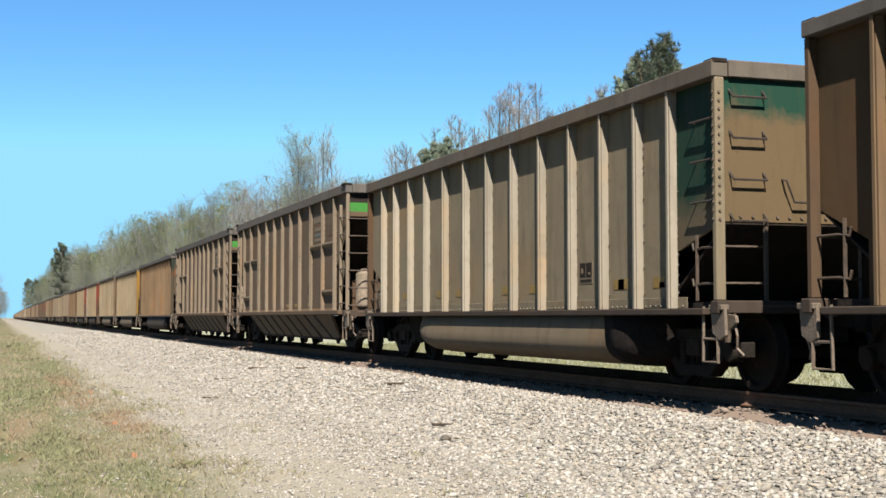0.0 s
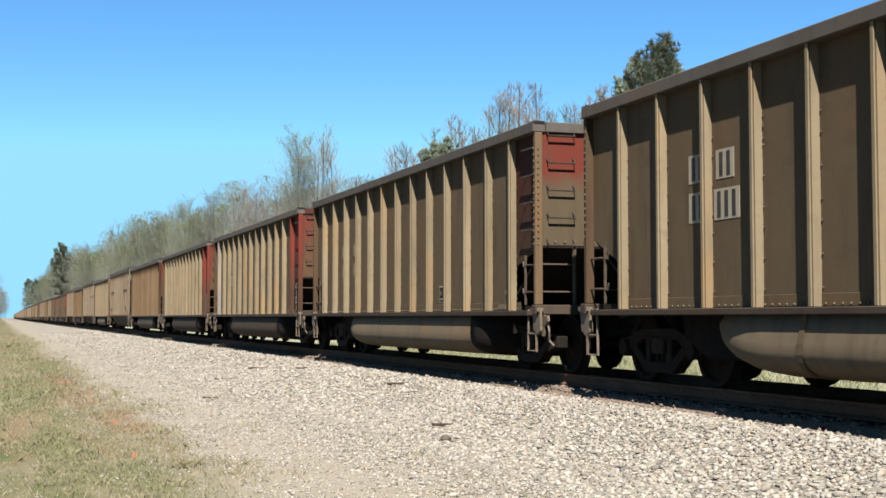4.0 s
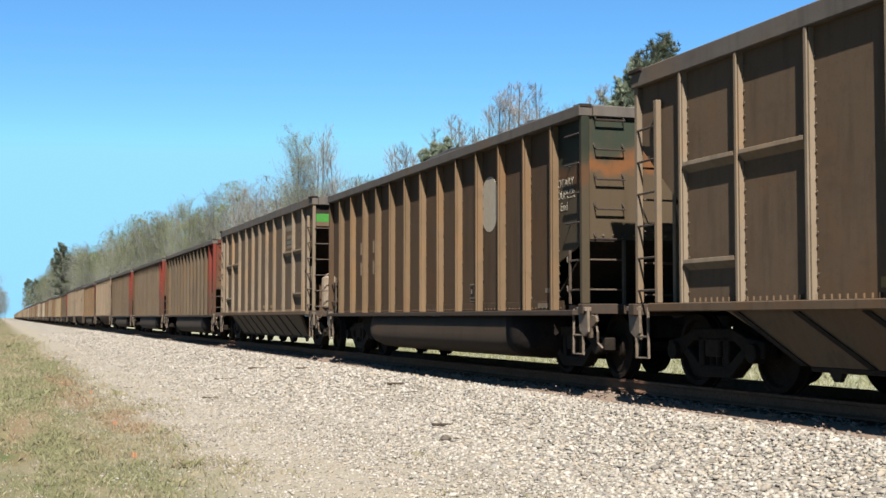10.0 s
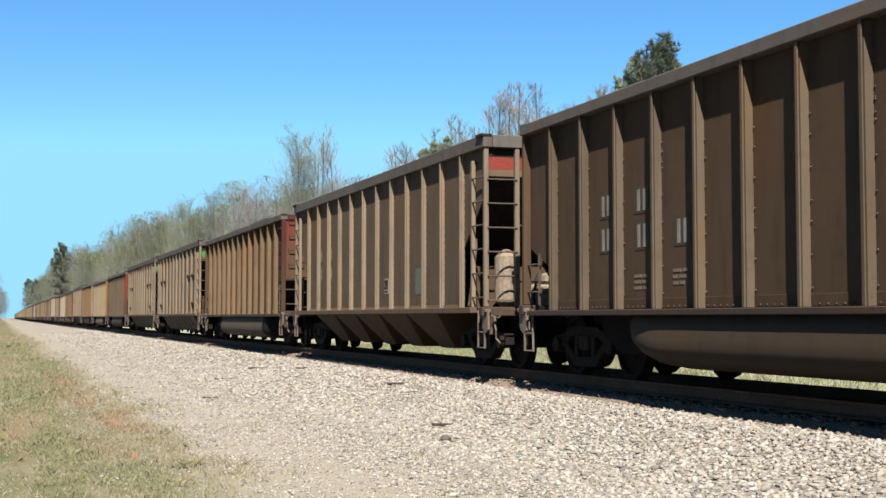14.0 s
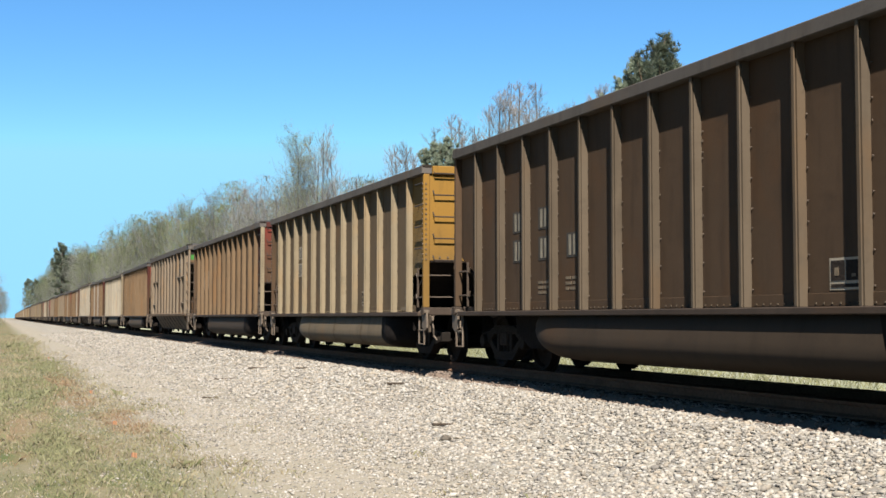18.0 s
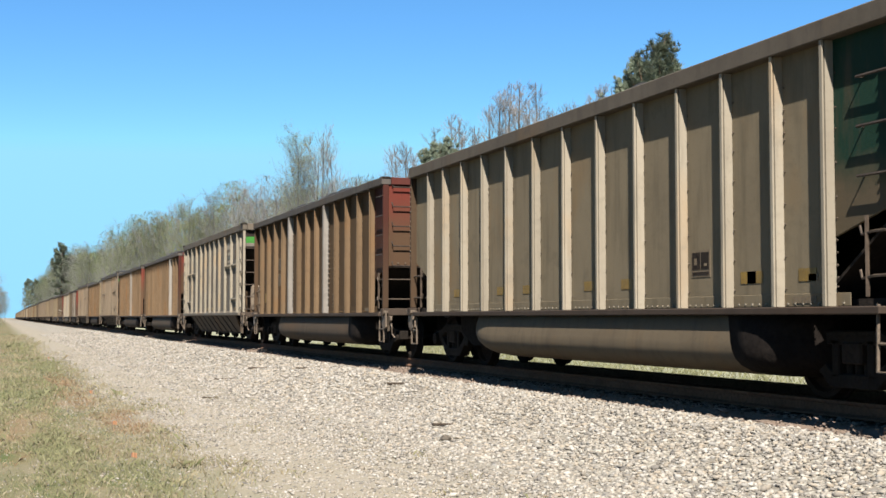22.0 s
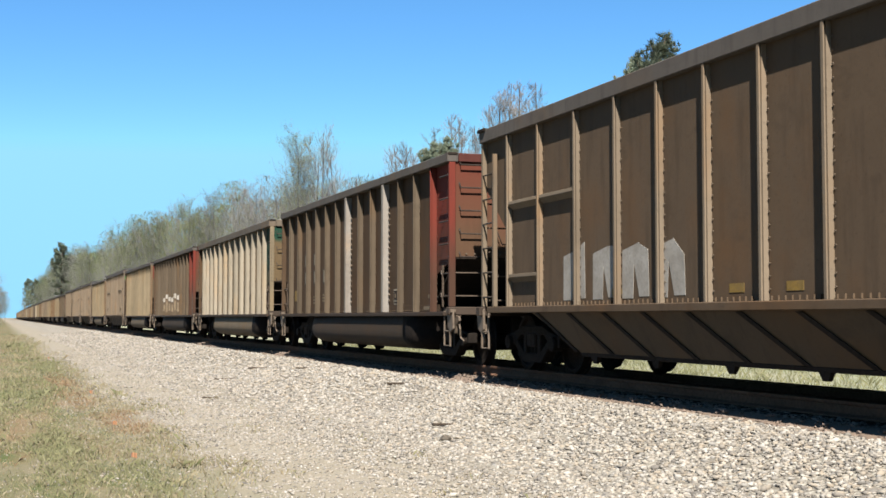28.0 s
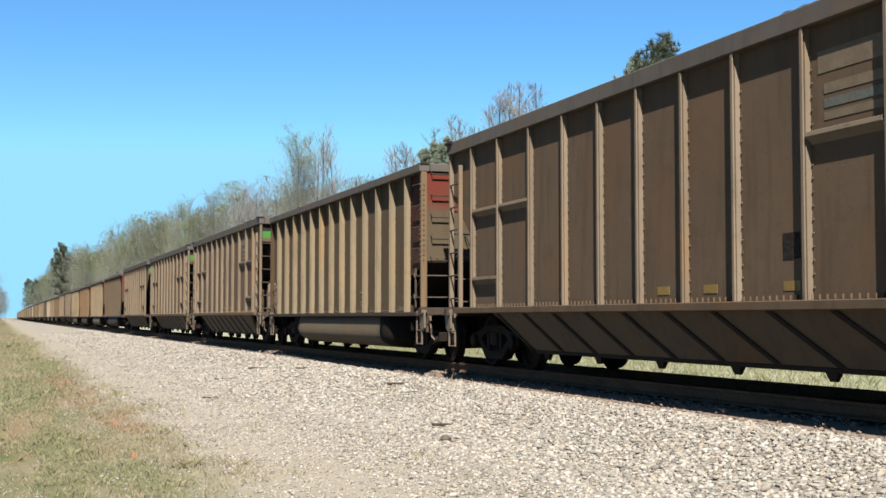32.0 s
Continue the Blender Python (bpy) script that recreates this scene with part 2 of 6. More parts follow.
def truck(parent, x):
    """Three-piece truck; its origin is at axle height."""
    t = new("truck")
    t.parent = parent
    t.matrix_basis = pose(x, 0, RADIUS)
    b = Build()
    b.box(-0.16, 0.16, -1.12, 1.12, -0.06, 0.16)
    b.tube([(0, 0, 0.16), (0, 0, 0.28)], 0.2, 12)
    part("bolster", b, M_GRIME_SHADE, t, bevel=0.02)
    for s in (-1, 1):
        y0, y1 = (-1.10, -0.92) if s < 0 else (0.92, 1.10)
        b = Build()
        b.slab([(-1.08, -0.06), (-1.08, 0.12), (-0.72, 0.17), (-0.42, 0.27), (0.42, 0.27), (0.72, 0.17), (1.08, 0.12), (1.08, -0.06), (0.72, -0.03),
                (0.45, 0.13), (-0.45, 0.13), (-0.72, -0.03)], y0, y1)
        b.slab([(-0.72, -0.03), (-0.62, 0.05), (-0.30, -0.16), (0.30, -0.16), (0.62, 0.05), (0.72, -0.03), (0.36, -0.30), (-0.36, -0.30)], y0, y1)
        b.box(-0.34, -0.22, y0, y1, -0.2, 0.18)
        b.box(0.22, 0.34, y0, y1, -0.2, 0.18)
        for k in (-AXLE, AXLE):
            b.tube([(k, s * 0.98, 0), (k, s * 1.16, 0)], 0.115, 12)
        for k in (-0.14, 0.0, 0.14):
            b.tube([(k, s * 1.01, -0.18), (k, s * 1.01, 0.12)], 0.05, 8)
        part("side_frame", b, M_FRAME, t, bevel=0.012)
    wheelset(t, -AXLE)
    wheelset(t, AXLE)
    return t


def coupler(parent, s, half):
    """Draft gear, knuckle and lever at one end (s = 1: leading end)."""
    b = Build()
    b.box(s * 5.2, s * (half - 0.12), -0.23, 0.23, 0.74, 1.0)
    part("draft_sill", b, M_GRIME_SHADE, parent, bevel=0.015)
    b = Build()
    b.box(s * (half - 0.3), s * 7.86, -0.085, 0.085, 0.74, 0.92)
    b.hull([[(s * 7.80, -0.16, z), (s * 8.02, -0.19, z), (s * 8.12, -0.06, z), (s * 8.10, 0.10, z), (s * 7.95, 0.19, z), (s * 7.80, 0.14, z)] for z in (0.70, 0.98)])
    part("coupler", b, M_FRAME, parent, "rusty knuckle coupler", bevel=0.02)
    b = Build()
    e = half + 0.12
    b.tube([(s * e, -1.42, 0.86), (s * e, -1.36, 0.86), (s * e, -1.30, 0.98), (s * (e + 0.02), -0.35, 0.99), (s * (e + 0.1), -0.2, 0.86), (s * 7.86, -0.1, 0.95)], 0.016, 5)
    part("uncoupling_lever", b, M_IRON, parent)
    b = Build()
    b.tube([(s * (half - 0.05), 0.34, 0.80), (s * (half + 0.15), 0.36, 0.70), (s * (half + 0.42), 0.30, 0.44), (s * 8.05, 0.12, 0.38), (s * 8.1, 0.05, 0.45)], 0.03, 6)
    part("air_hose", b, M_RUBBER, parent, "black rubber hose")


def iron(parent, pts, joined, name="grab_iron", r=0.015, material=None):
    """A round bar; on the side away from the road it joins the bars in one mesh."""
    if joined is not None:
        joined.tube(pts, r, 5)
    else:
        part(name, Build().tube(pts, r, 5), material or M_IRON, parent)


def rung(parent, x0, y0, x1, y1, z, out, sag=0.0, joined=None):
    """A bent grab iron between two feet; out: the way that it stands off."""
    ox, oy = out
    iron(parent, [(x0, y0, z + 0.03), (x0 + ox, y0 + oy, z - sag), (x1 + ox, y1 + oy, z - sag), (x1, y1, z + 0.03)], joined, material=M_DARK_IRON)


def step_bracket(parent, s, side, half, material):
    """Jacking plate, stirrup and lever bracket under a corner."""
    y = side * 1.50
    x = s * half
    b = Build()
    b.slab([(x - 0.17, 1.0), (x + 0.13, 1.0), (x + 0.15, 0.66), (x + 0.02, 0.60), (x - 0.13, 0.68)], y - 0.02, y + 0.02)
    b.box(x - 0.16, x + 0.12, y - 0.05, y + 0.05, 0.94, 1.0)
    part("corner_plate", b, material, parent, "dusty steel corner plate", bevel=0.008)
    b = Build()
    xi = x - s * 0.34
    b.tube([(xi, y, 0.98), (xi - s * 0.02, y, 0.36), (xi + s * 0.30, y, 0.36), (xi + s * 0.30, y, 0.66)], 0.02, 5)
    b.tube([(xi, y, 0.62), (xi + s * 0.30, y, 0.62)], 0.016, 5)
    part("stirrup_step", b, M_BRACKET, parent)
    if side < 0:
        b = Build()
        b.slab([(x + s * 0.02, 0.90), (x + s * 0.22, 0.88), (x + s * 0.24, 0.80), (x + s * 0.10, 0.72), (x + s * 0.06, 0.58), (x - s * 0.02, 0.58)], y + 0.06, y + 0.10)
        part("lever_bracket", b, M_BRACKET, parent, bevel=0.006)
        b = Build().tube([(x + s * 0.15, y + 0.09, 0.82), (x + s * 0.20, y + 0.10, 0.66), (x + s * 0.16, y + 0.12, 0.52), (x + s * 0.24, y + 0.16, 0.44)], 0.017, 5)
        part("lever_handle", b, M_BRACKET, parent)


def coal_load(parent, x0, x1, half_w, z_edge, crest, seed):
    rnd = random.Random(seed)
    nx, ny = 130, 18
    v, f = [], []
    for i in range(nx + 1):
        u = i / nx
        for j in range(ny + 1):
            w = j / ny * 2 - 1
            x, y = x0 + (x1 - x0) * u, w * half_w
            lump = noise.noise((x * 0.45 + seed * 7, y * 0.5, seed)) * 0.2 + noise.noise((x * 2.1, y * 2.1, seed * 3)) * 0.06
            rise = (1 - abs(w) ** 6) * min(1.0, 5.0 * min(u, 1 - u) + 0.05)
            v.append((x, y, z_edge + (crest + lump) * rise + rnd.uniform(-0.026, 0.026)))
    for i in range(nx):
        for j in range(ny):
            a = i * (ny + 1) + j
            f.append((a, a + ny + 1, a + ny + 2, a + 1))
    b = Build()
    b.v, b.f = v, f
    ob = part("coal_load", b, M_COAL, parent, "heaped black coal")
    return ob


# ---------------------------------------------------------------- bathtub gondola
G_HALF = 7.12
G_RIBS = [6.18, 5.14, 4.09, 3.06, 2.04, 1.02, 0.0, -1.02, -2.04, -3.06, -4.09, -5.14, -6.18]
WIDE_RIBS = [6.13, 5.26, 4.28, 3.28, 2.20, 1.10, 0.0, -1.10, -2.20, -3.28, -4.28, -5.26, -6.13]


def post(b, x, s, y0, z0, z1, depth=0.126):
    """A side post: a web standing out from the sheet, a groove, and a lip along its outer edge."""
    prof = [(-0.020, 0.0), (0.044, 0.0), (0.036, depth - 0.034), (0.012, depth - 0.032), (0.012, depth - 0.016), (0.036, depth - 0.014), (0.034, depth), (-0.010, depth)]
    b.hull([[(x + px, s * (y0 + py), z) for px, py in prof] for z in (z0, z1)])


def gondola(liv, detail=True):
    """Steel coal gondola with thirteen tapered posts a side and a rounded tub below."""
    car = tagged(new("coal_gondola"), liv["label"], "railcar", "cars of the coal train")
    H, zs = liv.get("top", 3.78), 0.965
    ribs_at = liv.get("ribs", G_RIBS)
    end_cut = [(-6.42, zs), (5.99, zs), (5.99, 1.58), (G_HALF, 1.93), (G_HALF, H - 0.15), (-G_HALF, H - 0.15), (-G_HALF, 1.93), (-6.42, 1.58)]
    front_cut = [(6.0, 1.585), (G_HALF - 0.01, 1.935), (G_HALF - 0.01, H - 0.15), (6.0, H - 0.15)]
    for s in (-1, 1):
        part("side_sheet", Build().slab(end_cut, s * 1.42, s * 1.40), liv["side"], car)
        if s < 0 or detail:
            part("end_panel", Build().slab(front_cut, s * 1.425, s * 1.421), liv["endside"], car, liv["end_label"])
        part("side_sill", Build().box(-6.9, 6.9, min(s * 1.38, s * 1.565), max(s * 1.38, s * 1.565), 0.885, 0.962), S_SILL, car, bevel=0.01)
        if s < 0 and detail:
            part("sill_doubler", Build().box(-6.40, 6.40, -1.4275, -1.4203, 0.968, 1.095), liv["side"], car, "seamed lower strip", bevel=0.003)
            b = Build()
            for k in range(96):
                x = -6.3 + 12.6 * k / 95
                if min(abs(x - q) for q in ribs_at) > 0.07:
                    b.box(x - 0.009, x + 0.009, -1.44, -1.428, 0.988, 1.006)
            tagged(part("sill_bolts", b, liv["post"], car), kind="stuff")
        # posts
        ribs = Build()
        for i, x in enumerate(ribs_at):
            b = Build() if detail and s < 0 else ribs
            post(b, x, s, 1.421, 0.966, H - 0.162)
            if detail and s < 0:
                lead = (i == 0 and s < 0 and liv.get("red_post"))
                part("side_post", b, liv["endside"] if lead else liv["post"], car)
        if not detail or s > 0:
            tagged(part("post_row", ribs, liv["post"], car), kind="stuff")
        # bolts on some posts
        if detail:
            b = Build()
            for i, x in enumerate(ribs_at):
                zz = [1.15 + 0.29 * k + 0.04 * ((i * 3 + k) % 3) for k in range(8)]
                zz += [2.75, 2.87, 2.99] if i % 4 == 1 else [1.24, 1.36, 1.6] if i == 0 else []
                for z in zz:
                    b.tube([(x + 0.075, s * 1.42, z), (x + 0.07, s * 1.434, z)], 0.011, 5)
            tagged(part("post_bolts", b, M_IRON, car), kind="stuff")
    # chord ring
    zc = H - liv.get("deep", 0.16)
    for s in (-1, 1):
        part("top_chord", Build().box(-G_HALF - 0.03, G_HALF + 0.03, min(s * 1.36, s * 1.564), max(s * 1.36, s * 1.564), zc, H), liv["chord"], car, bevel=0.012)
        part("end_chord", Build().box(min(s * 6.92, s * 7.17), max(s * 6.92, s * 7.17), -1.355, 1.355, zc, H - 0.003), liv["endchord"] if s > 0 else liv["chord"], car, bevel=0.012)
        # ends
        end = Build()
        x = s * (G_HALF - 0.02)
        end.hull([[(x - 0.012, -1.4, 1.93), (x + 0.012, -1.4, 1.93), (x + 0.012, 1.4, 1.93), (x - 0.012, 1.4, 1.93)],
                  [(x - 0.012, -1.4, zc), (x + 0.012, -1.4, zc), (x + 0.012, 1.4, zc), (x - 0.012, 1.4, zc)]])
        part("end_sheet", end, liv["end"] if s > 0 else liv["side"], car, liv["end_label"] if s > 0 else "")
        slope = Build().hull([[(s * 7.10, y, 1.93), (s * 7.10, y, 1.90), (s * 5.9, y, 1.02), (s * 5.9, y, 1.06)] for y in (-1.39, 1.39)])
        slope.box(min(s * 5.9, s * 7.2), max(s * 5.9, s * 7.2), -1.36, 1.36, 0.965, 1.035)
        part("slope_sheet", slope, M_GRIME_SHADE, car)
        b = Build()
        for yy in [-1.2 + 0.16 * k for k in range(16)]:
            b.tube([(s * 7.10, yy, 1.99), (s * 7.13, yy, 1.99)], 0.02, 5)
        tagged(part("rivet_row", b, M_RIVET, car), kind="stuff")
        part("end_sill", Build().box(min(s * 7.06, s * 7.22), max(s * 7.06, s * 7.22), -1.56, 1.56, 0.90, 1.045), S_SILL, car, bevel=0.012)
        if detail:
            for q in (-1, 1):
                p = Build()
                xa, xb = sorted((s * (G_HALF - 0.05), s * (G_HALF + 0.03)))
                ya, yb = sorted((q * 1.41, q * 1.53))
                p.box(xa, xb, ya, yb, 1.046, zc)
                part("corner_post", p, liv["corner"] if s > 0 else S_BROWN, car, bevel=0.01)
                if liv.get("riveted"):
                    b = Build()
                    for k in range(16):
                        b.tube([(s * 7.15, q * 1.485, 1.95 + 0.095 * k), (s * 7.165, q * 1.485, 1.95 + 0.095 * k)], 0.017, 5)
                        b.tube([(s * 7.10, q * 1.53, 1.95 + 0.095 * k), (s * 7.10, q * 1.545, 1.95 + 0.095 * k)], 0.017, 5)
                    tagged(part("post_rivets", b, M_RIVET, car), kind="stuff")
                # grab irons on the end and on the side
                far = Build() if q > 0 else None
                count, gap = liv.get("rungs", (5, 0.41))
                for k in range(count):
                    z = 1.99 + gap * k
                    rung(car, s * 7.11, q * 1.33, s * 7.11, q * 0.90, z, (s * 0.09, 0), 0.06, far)
                    if s > 0 and k < 4:
                        rung(car, s * 6.55, q * 1.425, s * 7.02, q * 1.425, z + 0.16, (0, q * 0.085), -0.02, far)
                for z in (1.24, 1.65):
                    iron(car, [(s * 7.12, q * 1.45, z), (s * 7.14, q * 0.92, z)], far)
                    iron(car, [(s * 7.08, q * 1.46, z), (s * 6.72, q * 1.47, z), (s * 6.55, q * 1.47, z - 0.02), (s * 6.52, q * 1.47, z + 0.06)], far)
                iron(car, [(s * 6.62, q * 1.47, 1.05), (s * 6.62, q * 1.47, 1.80)], far, "ladder_stile", 0.02)
                iron(car, [(s * 7.15, q * 0.90, 1.046), (s * 7.15, q * 0.90, 1.97)], far, "ladder_stile", 0.03)
                if far:
                    tagged(part("grab_irons", far, M_IRON, car), kind="stuff")
                step_bracket(car, s, q, G_HALF + 0.03, M_BRACKET)
                b = Build().box(min(s * 6.94, s * 7.16), max(s * 6.94, s * 7.16), min(q * 1.37, q * 1.556), max(q * 1.37, q * 1.556), H - 0.04, H + 0.014)
                part("corner_cap", b, M_GRIME_SHADE, car, bevel=0.01)
    # cross grab bar and brake wheel on the leading end
    if detail:
        b = Build().tube([(7.11, 0.72, 2.42), (7.20, 0.72, 2.40), (7.20, 0.62, 2.16), (7.20, -0.55, 2.16), (7.20, -0.65, 2.40), (7.11, -0.65, 2.42)], 0.014, 5)
        part("brake_step_rail", b, M_DARK_IRON, car)
    # tub: nearly flush with the sill, rounded below, drawn in at both ends
    section = [(1.475, 0.884), (1.505, 0.74), (1.535, 0.60), (1.545, 0.50), (1.53, 0.42), (1.475, 0.345), (1.36, 0.28), (1.10, 0.235), (0.6, 0.215), (0.0, 0.21)]
    section += [(-y, z) for y, z in reversed(section[:-1])]

    def tub_ring(x, grow=0.0, slim=1.0):
        u = max(0.0, min(0.999, (x - 4.55) / 1.05))
        w = max(0.0, min(0.99, (-2.8 - x) / 1.4))
        inward = 0.66 * (1 - math.sqrt(1 - u * u)) + 0.30 * w ** 3
        lift = 1 - math.sqrt(1 - w * w)
        lean = 0.36 * max(0.0, 1 - u * 1.4) if x > 3.3 else 0.0
        ring = []
        for y, z in section:
            zz = z + 0.08 * u * u * (0.96 - z) / 0.75 + (0.884 - z) * lift - (grow if z < 0.6 else 0)
            ring.append((x + lean * (0.955 - z) / 0.75, math.copysign(max(0.02, (abs(y) - inward * abs(y) / 1.59) * slim + grow), y) if y else 0.0, zz))
        return ring

    steps = [-4.16, -4.08, -3.96, -3.8, -3.55, -3.25, -2.95, -2.8, -1.2, 0.0, 1.2, 2.4, 3.2, 3.8, 4.25]
    tub = part("tub", Build().hull([tub_ring(x) for x in steps], cap=False), liv["tub"], car, "rounded dusty steel tub")
    tub.data.polygons.foreach_set("use_smooth", [True] * len(tub.data.polygons))
    # black colour paints the sill's shadow on the drawn-in leading end
    o = part("tub_end", Build().hull([tub_ring(x) for x in (4.25, 4.55, 4.8, 5.0, 5.2, 5.36, 5.48, 5.56, 5.6)]), M_TUB_SHADE, car, "tub end in black that paints in its shade")
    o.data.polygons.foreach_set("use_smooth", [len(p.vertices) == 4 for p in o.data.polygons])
    # plain block added to fill the dark gap by the rear truck with painted shade
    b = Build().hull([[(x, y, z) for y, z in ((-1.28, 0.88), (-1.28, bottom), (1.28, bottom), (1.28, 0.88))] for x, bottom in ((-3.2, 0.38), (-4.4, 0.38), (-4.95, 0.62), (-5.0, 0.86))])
    part("tub_end", b, M_TUB_SHADE, car, "tub end in black that paints in its shade")
    if liv.get("straps"):
        for x in (-2.2, 0.4, 2.8):
            part("tub_strap", Build().hull([tub_ring(x + d, 0.012) for d in (-0.05, 0.05)], cap=False), liv["side"], car)
    for s in (-1, 1):
        part("brake_rigging", Build().box(min(s * 4.85, s * 7.0), max(s * 4.85, s * 7.0), -0.3, 0.3, 0.57, 0.963), M_GRIME_SHADE, car, bevel=0.02)
    coal_load(car, -6.95, 6.95, 1.37, H - 0.08, liv.get("crest", 0.2), liv["seed"])
    # the ends stand a little further out than the last posts' bay
    for o in car.children:
        for v in o.data.vertices:
            if abs(v.co.x) > 6.45:
                v.co.x += math.copysign(0.09, v.co.x)
    for s in (-1, 1):
        truck(car, s * 5.96)
        coupler(car, s, G_HALF + 0.05)
    if detail:
        b = Build().tube([(-5.6, -0.62, 0.86), (-3.9, -1.05, 0.80), (3.9, -1.05, 0.80)], 0.022, 5)
        part("brake_pipe", b, M_GRIME_SHADE, car)
    return car


# ---------------------------------------------------------------- open hoppers
H_HALF = 7.37
H_RIBS = [7.37 - d for d in (1.25, 2.48, 3.80, 5.12, 6.27, 7.42, 8.56, 9.73, 11.0, 12.32, 13.56)]
Q_RIBS = [6.15 - 1.085 * i for i in range(12)]


def hopper(liv, detail=True, quad=False):
    """Ribbed rapid-discharge hopper: open ends with ladders, sloping belly."""
    car = tagged(new("coal_hopper"), liv["label"], "railcar", "cars of the coal train")
    H, zs = (3.95 if not quad else 3.88), 1.0
    ribs_at = Q_RIBS if quad else H_RIBS
    side = [(-6.15, zs), (6.15, zs), (6.15, 2.05), (7.28, 2.95), (7.28, H - 0.15), (-7.28, H - 0.15), (-7.28, 2.95), (-6.15, 2.05)]
    zc = H - 0.215
    for s in (-1, 1):
        part("side_sheet", Build().slab(side, s * 1.42, s * 1.44), liv["side"], car)
        part("side_sill", Build().box(-6.9, 6.9, min(s * 1.40, s * 1.59), max(s * 1.40, s * 1.59), 0.93, 1.03), liv["side"], car, bevel=0.01)
        part("top_chord", Build().box(-H_HALF - 0.03, H_HALF + 0.03, min(s * 1.38, s * 1.537), max(s * 1.38, s * 1.537), zc, H), liv["chord"], car, bevel=0.012)
        ribs = Build()
        for i, x in enumerate(ribs_at):
            b = Build() if detail and s < 0 else ribs
            post(b, x, s, 1.44, 1.03, zc, 0.09)
            if detail and s < 0:
                part("side_post", b, liv["post"], car)
        if not detail or s > 0:
            tagged(part("post_row", ribs, liv["post"], car), kind="stuff")
        if detail:
            b = Build()
            for i, x in enumerate(ribs_at):
                for k in range(19):
                    z = 1.15 + 0.135 * k
                    b.tube([(x + 0.07, s * 1.44, z), (x + 0.07, s * 1.453, z)], 0.012, 5)
            tagged(part("post_bolts", b, M_RIVET, car), kind="stuff")
            b = Build()
            for k in range(96):
                x = -6.0 + 12.0 * k / 95
                b.box(x - 0.012, x + 0.012, min(s * 1.44, s * 1.462), max(s * 1.44, s * 1.462), 1.035, 1.085)
            tagged(part("sill_clip", b, liv["side"], car), kind="stuff")
        if not quad:
            for (i, j, z) in ((0, 1, 2.66), (1, 2, 2.66), (0, 1, 1.50), (8, 9, 2.64), (9, 10, 2.64), (9, 10, 1.50)):
                xa, xb = ribs_at[j] + 0.056, ribs_at[i] - 0.056
                b = Build().hull([[(x, s * 1.44, z + 0.03), (x, s * 1.515, z + 0.03), (x, s * 1.52, z - 0.02), (x, s * 1.44, z - 0.10)] for x in (xa, xb)])
                part("shelf_stiffener", b, liv["post"], car, bevel=0.004)
    for s in (-1, 1):
        part("end_chord", Build().box(min(s * 7.19, s * 7.42), max(s * 7.19, s * 7.42), -1.375, 1.375, zc, H - 0.003), liv["chord"], car, bevel=0.012)
        b = Build().box(min(s * 7.27, s * 7.30), max(s * 7.27, s * 7.30), -1.41, 1.41, 3.31, 3.52)
        part("end_band", b, liv["band"] if s > 0 else liv["side"], car, liv["band_label"] if s > 0 else "")
        # dark strip added to paint the end chord's shadow above the band
        b = Build().box(min(s * 7.268, s * 7.302), max(s * 7.268, s * 7.302), -1.411, 1.411, 3.521, zc)
        part("end_header", b, M_GRIME_SHADE, car)
        b = Build().box(min(s * 7.26, s * 7.305), max(s * 7.26, s * 7.305), -1.412, 1.412, 3.19, 3.308)
        part("end_rail", b, liv["side"], car, bevel=0.01)
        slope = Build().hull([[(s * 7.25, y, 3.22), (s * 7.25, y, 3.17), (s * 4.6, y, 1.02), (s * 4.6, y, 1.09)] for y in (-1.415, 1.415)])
        part("slope_sheet", slope, M_GRIME_SHADE, car)
        part("platform", Build().box(min(s * 4.7, s * 7.42), max(s * 4.7, s * 7.42), -1.38, 1.38, 0.94, 1.01), M_GRIME_SHADE, car)
        part("end_sill", Build().box(min(s * 7.28, s * 7.44), max(s * 7.28, s * 7.44), -1.58, 1.58, 0.88, 1.03), S_SILL, car, bevel=0.012)
        part("end_bulkhead", Build().box(min(s * 6.1, s * 6.16), max(s * 6.1, s * 6.16), -1.2, 1.2, 1.011, 1.75), S_BROWN, car)
        if detail:
            for q in (-1, 1):
                for (x, y) in ((7.33, 1.47), (7.36, 0.93)):
                    b = Build().box(min(s * (x - 0.04), s * (x + 0.04)), max(s * (x - 0.04), s * (x + 0.04)), min(q * (y - 0.04), q * (y + 0.04)), max(q * (y - 0.04), q * (y + 0.04)), 1.031, zc)
                    part("ladder_post", b, liv["post"], car, bevel=0.01)
                b = Build().box(min(s * 6.74, s * 6.82), max(s * 6.74, s * 6.82), min(q * 1.46, q * 1.53), max(q * 1.46, q * 1.53), 1.031, 3.5)
                part("ladder_post", b, liv["post"], car, bevel=0.008)
                far = Build() if q > 0 else None
                for k in range(6):
                    z = 1.14 + 0.40 * k
                    iron(car, [(s * 7.39, q * 1.46, z), (s * 7.41, q * 0.94, z)], far, "ladder_rung")
                    iron(car, [(s * 6.80, q * 1.52, z + 0.05), (s * 7.30, q * 1.50, z + 0.05)], far, "ladder_rung")
                if far:
                    tagged(part("ladder_rungs", far, M_IRON, car), kind="stuff")
                step_bracket(car, s, q, H_HALF + 0.03, M_BRACKET)
                b = Build().tube([(s * 6.2, q * 1.35, 1.06), (s * 6.55, q * 1.35, 2.2)], 0.03, 5)
                part("diagonal_brace", b, liv["post"], car)
